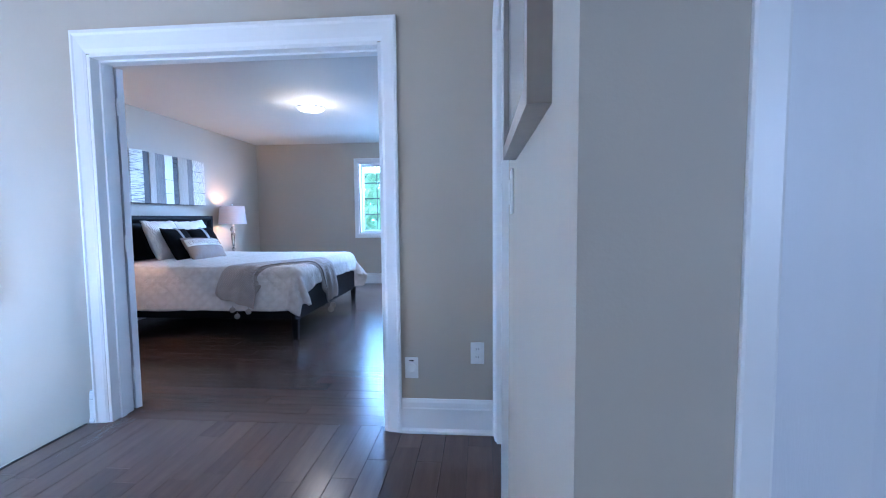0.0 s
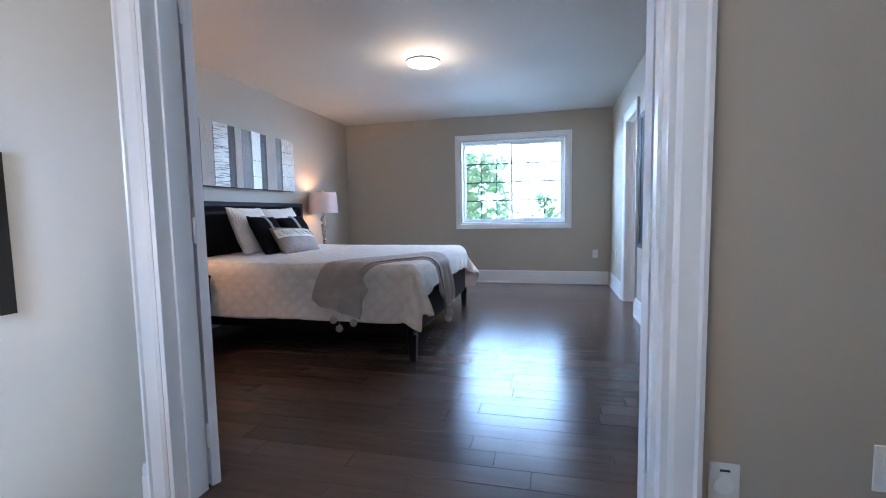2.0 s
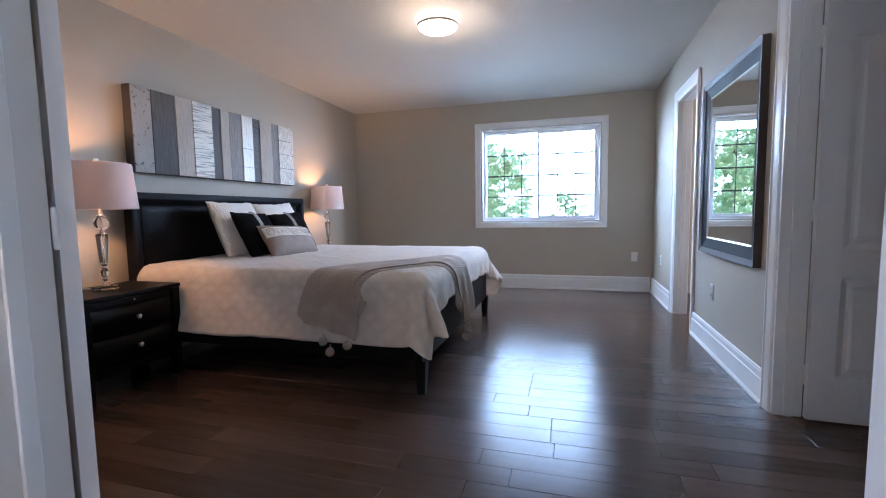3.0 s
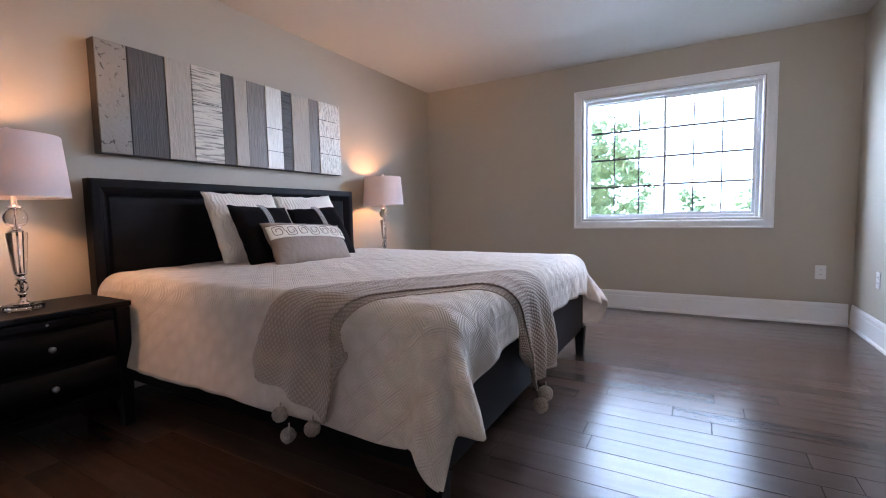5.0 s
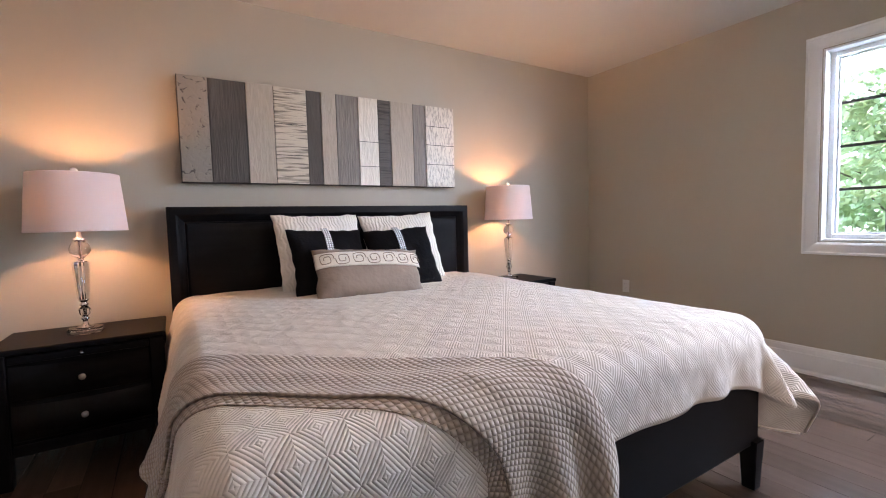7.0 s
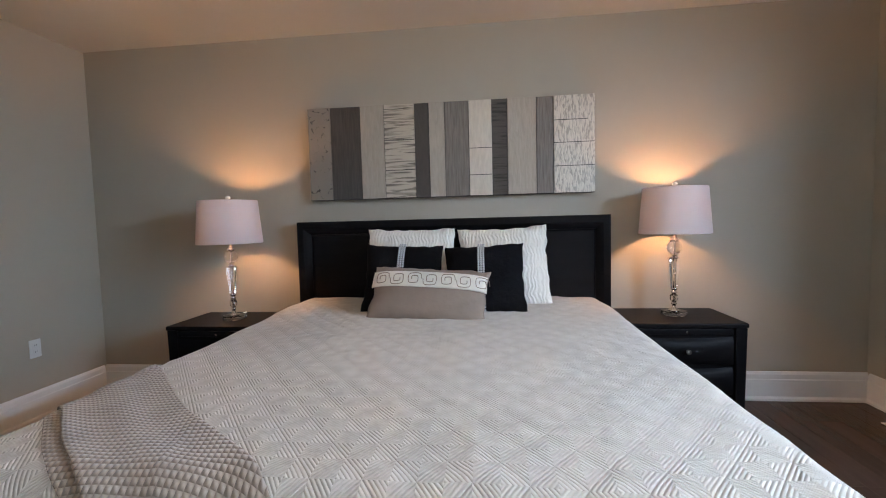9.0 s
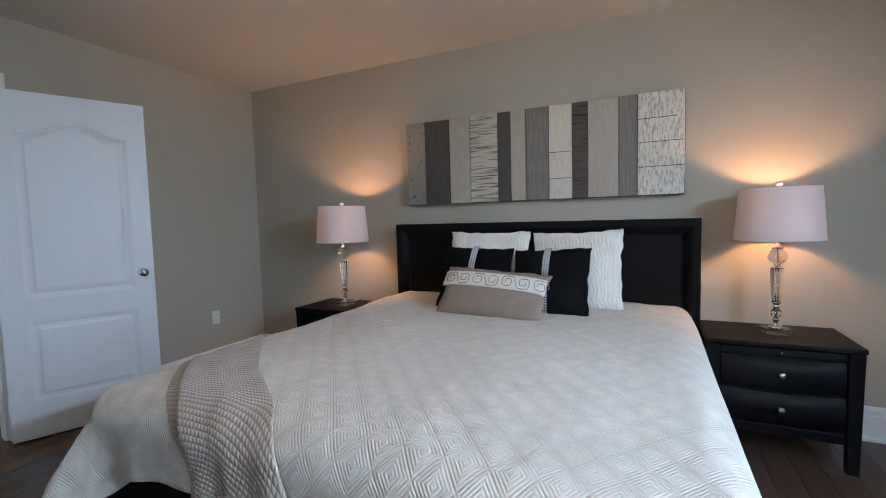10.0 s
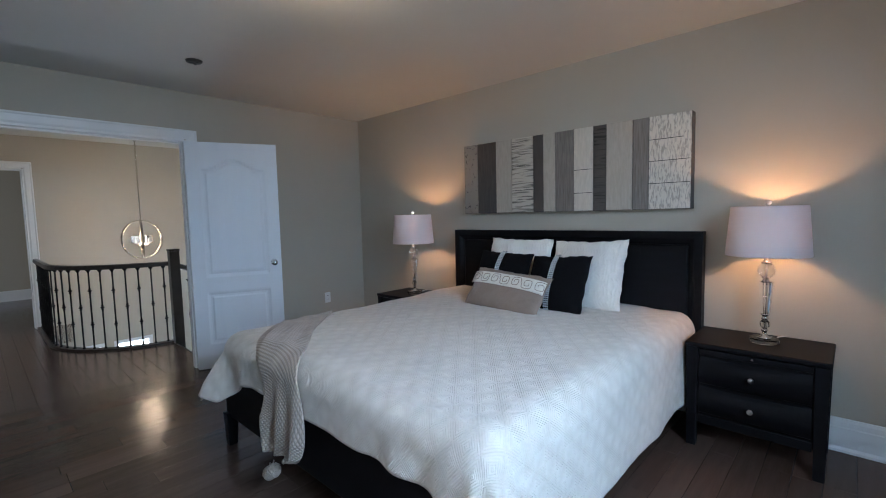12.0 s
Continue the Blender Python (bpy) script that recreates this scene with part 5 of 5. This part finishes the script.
def build_balustrade():
    bal = thing("balustrade", Matrix(), "curved black iron balustrade with a dark wooden handrail", "railing")
    line = edge_points(-0.045, 18)
    prof = [(-0.028, 0.865), (0.028, 0.865), (0.031, 0.885), (0.024, 0.908), (0.0, 0.914), (-0.024, 0.908), (-0.031, 0.885)]
    shoe_prof = [(-0.045, 0.0), (0.045, 0.0), (0.042, 0.022), (-0.042, 0.022)]
    for name, pr in (("handrail", prof), ("shoe_rail", shoe_prof)):
        bm = bmesh.new()
        rings = []
        for i, (x, y) in enumerate(line):
            a, b = line[max(i - 1, 0)], line[min(i + 1, len(line) - 1)]
            d = Vector((b[0] - a[0], b[1] - a[1])).normalized()
            rings.append([bm.verts.new((x + d.y * o, y - d.x * o, z)) for o, z in pr])
        for p, q in zip(rings, rings[1:]):
            for k in range(len(pr)):
                bm.faces.new((p[k], p[(k + 1) % len(pr)], q[(k + 1) % len(pr)], q[k]))
        bm.faces.new(rings[0][::-1])
        bm.faces.new(rings[-1])
        part(name, bm, RAIL_WOOD, bal)
    part("newel_post", boxed(-2.315, 1.655, -0.1, -2.220, 1.750, 1.025, 0.004), RAIL_WOOD, bal, "square dark newel post")
    part("newel_cap", boxed(-2.320, 1.650, 1.026, -2.215, 1.755, 1.050, 0.006), RAIL_WOOD, bal)
    one, two = baluster_mesh(0.843, (0.62, 0.26)), baluster_mesh(0.843, (0.44,))
    # even spacing along the line
    seg = [(Vector(a), Vector(b)) for a, b in zip(line, line[1:])]
    total = sum((b - a).length for a, b in seg)
    count = 23
    for k in range(count):
        s = total * (k + 0.9) / (count + 0.6)
        for a, b in seg:
            if s <= (b - a).length:
                p = a + (b - a) * s / (b - a).length
                break
            s -= (b - a).length
        o = new("baluster", one if k % 2 == 0 else two)
        o.location = (p.x, p.y, 0.022)
        o.parent = bal
    # the rail that falls with the stairs
    part("stair_handrail", sweep(bmesh.new(), [(-2.30, 1.70, 0.86), (-2.45, 1.70, 0.80), (-3.6, 1.70, 0.0), (-5.0, 1.70, -0.98)], 0.028, 8), RAIL_WOOD, bal)
    for k in range(12):
        x = -2.40 - 0.11 * k
        o = new("baluster", one if k % 2 else two)
        o.location = (x, 1.70, -0.02 - (-2.22 - x) * 0.70)
        o.parent = bal
    return bal


build_balustrade()


def build_stairs():
    st = thing("staircase", Matrix(), "dark wooden staircase falling away from the landing", "stairs", kind="structure")
    for k in range(13):
        x1 = STAIR_X - 0.255 * k
        z = -0.185 * (k + 1)
        part("tread", boxed(x1 - 0.285, 1.66, z - 0.032, x1 - 0.002, HALL_N - 0.005, z, 0.006), RAIL_WOOD, st)
        part("riser", boxed(x1 - 0.018, 1.66, z + 0.0, x1 - 0.001, HALL_N - 0.005, z + 0.152), WHITE, st)
    part("stringer", extrude_profile(bmesh.new(), [(STAIR_X - 0.02, -0.03), (STAIR_X - 0.02, -0.45), (STAIR_X - 3.3, -2.79), (STAIR_X - 3.3, -2.40)], lambda u, v, w: (u, 1.62 + w, v), 0.035), WHITE, st)
    return st


build_stairs()
tagged(part("trim_landing_face", boxed(STAIR_X - 0.016, 1.76, -0.25, STAIR_X, HALL_N - 0.03, 0.003, 0.003), RAIL_WOOD), "dark nosing at the head of the stairs", "trim", kind="structure")


def build_pendant(x, y, zc):
    p = thing("pendant_light", pose(x, y, 0), "lit globe pendant of crossed metal rings on a long rod", "pendant light")
    part("canopy", lathe(bmesh.new(), [(0.062, H - 0.026), (0.066, H - 0.020), (0.066, H - 0.001)], 28), DARK_NICKEL, p, "", True)
    r = 0.243
    part("rod", sweep(bmesh.new(), [(0, 0, zc + r), (0, 0, zc + r + 0.34)], 0.007, 8), DARK_NICKEL, p)
    ch = bmesh.new()
    z, k = zc + r + 0.34, 0
    while z < H - 0.03:
        pts = [(0.010 * math.cos(a) * (1 if k % 2 else 0), 0.010 * math.cos(a) * (0 if k % 2 else 1), z + 0.018 + 0.020 * math.sin(a)) for a in (2 * math.pi * i / 10 for i in range(11))]
        sweep(ch, pts, 0.0022, 4)
        z += 0.030
        k += 1
    part("chain", ch, DARK_NICKEL, p)
    for turn in (0, 60, 120):
        bm = bmesh.new()
        n = 48
        rows = []
        for i in range(n):
            a = 2 * math.pi * i / n
            rows.append([bm.verts.new((rr * math.cos(a), o, zc + rr * math.sin(a))) for rr, o in ((r, -0.011), (r, 0.011), (r - 0.005, 0.011), (r - 0.005, -0.011))])
        for i in range(n):
            for j in range(4):
                bm.faces.new((rows[i][j], rows[i][(j + 1) % 4], rows[(i + 1) % n][(j + 1) % 4], rows[(i + 1) % n][j]))
        bmesh.ops.rotate(bm, cent=(0, 0, 0), matrix=Matrix.Rotation(radians(turn + 20), 3, "Z"), verts=bm.verts)
        part("ring", bm, DARK_NICKEL, p, "flat metal ring", True)
    part("stem", lathe(bmesh.new(), [(0.006, zc - 0.12), (0.020, zc - 0.10), (0.012, zc - 0.05), (0.012, zc - 0.02), (0.006, zc + r)], 14), DARK_NICKEL, p, "", True)
    for k in range(4):
        a = math.pi / 4 + k * math.pi / 2
        cx, cy = 0.095 * math.cos(a), 0.095 * math.sin(a)
        arm = part("arm", sweep(bmesh.new(), [(0, 0, zc - 0.05), (cx * 0.6, cy * 0.6, zc - 0.075), (cx, cy, zc - 0.045)], 0.005, 6), DARK_NICKEL, p)
        part("cup", lathe(bmesh.new(), [(0.034, zc - 0.045), (0.036, zc - 0.042), (0.036, zc + 0.045), (0.033, zc + 0.045), (0.033, zc - 0.040)], 18, cx, cy), CRYSTAL, arm, "clear glass cup", True).visible_shadow = False
        part("bulb", lathe(bmesh.new(), [(0.012, zc - 0.038), (0.025, zc - 0.008), (0.021, zc + 0.020), (0.004, zc + 0.042)], 12, cx, cy), glowing("pendant_bulb", (1.0, 0.80, 0.55), 60), arm, "glowing warm bulb", True)
    return p


build_pendant(-2.23, 0.60, 1.135)
lamp("pendant_bulbs_light", "POINT", 34, pose(-2.23, 0.60, 1.14), (1.0, 0.74, 0.48), 0.11)


# ---- floor boards ----
def board_mesh(length, width, along):
    bm = bmesh.new()
    g = 0.0006
    a = (0 + g, 0 + g, -0.013, length - g, width - g, 0.0) if along == "x" else (0 + g, 0 + g, -0.013, width - g, length - g, 0.0)
    box(bm, *a)
    top = [e for e in bm.edges if all(v.co.z > -0.001 for v in e.verts)]
    bmesh.ops.bevel(bm, geom=top, offset=0.0013, segments=1, affect="EDGES")
    me = bpy.data.meshes.new("board")
    bm.to_mesh(me)
    bm.free()
    me.materials.append(OAK if along == "x" else OAK_Y)
    return me


def lay_boards(parent, x0, x1, y0, y1, along, width, seed, low=None):
    """Rows of staggered boards; low(c) gives where a row starts when the edge is curved."""
    rng = random.Random(seed)
    cache = {}
    c0, c1 = (y0, y1) if along == "x" else (x0, x1)
    c = c0
    while c < c1 - 0.01:
        w = min(width, c1 - c)
        s, end = (x0, x1) if along == "x" else (low(c + w / 2) if low else y0, y1)
        first = True
        while s < end - 0.005:
            n = rng.choice((0.46, 0.62, 0.78, 0.94, 1.10, 1.22))
            if first:
                n = rng.choice((0.30, 0.46, 0.62, 0.78, 0.94))
                first = False
            n = min(n, end - s)
            if end - s - n < 0.12:
                n = end - s
            key = (round(n, 3), round(w, 3))
            if key not in cache:
                cache[key] = board_mesh(n, w, along)
            o = new("board", cache[key])
            o.location = (s, c, 0) if along == "x" else (c, s, 0)
            o.location.z = rng.uniform(-0.0006, 0.0)
            o.rotation_euler[0 if along == "x" else 1] = radians(rng.uniform(-0.16, 0.16))
            o.parent = parent
            s += n
        c += w


def arc_low(x):
    if x < STAIR_X:
        return HALL_N
    if x <= ARC_C[0] + ARC_R - 0.001:
        return ARC_C[1] + math.sqrt(max(0.0, ARC_R ** 2 - (x - ARC_C[0]) ** 2)) - 0.02
    return HALL_S


lay_boards(floor_bed, XW, XE + 0.12, HALL_N + 0.05, HALL_N + 0.413, "x", 0.121, 11)
lay_boards(floor_bed, XW, BACK, HALL_N + 0.413, YN, "x", 0.121, 13)
lay_boards(floor_hall, STAIR_X, HALL_E + 1.4, HALL_S, HALL_N + 0.05, "y", 0.121, 12, arc_low)
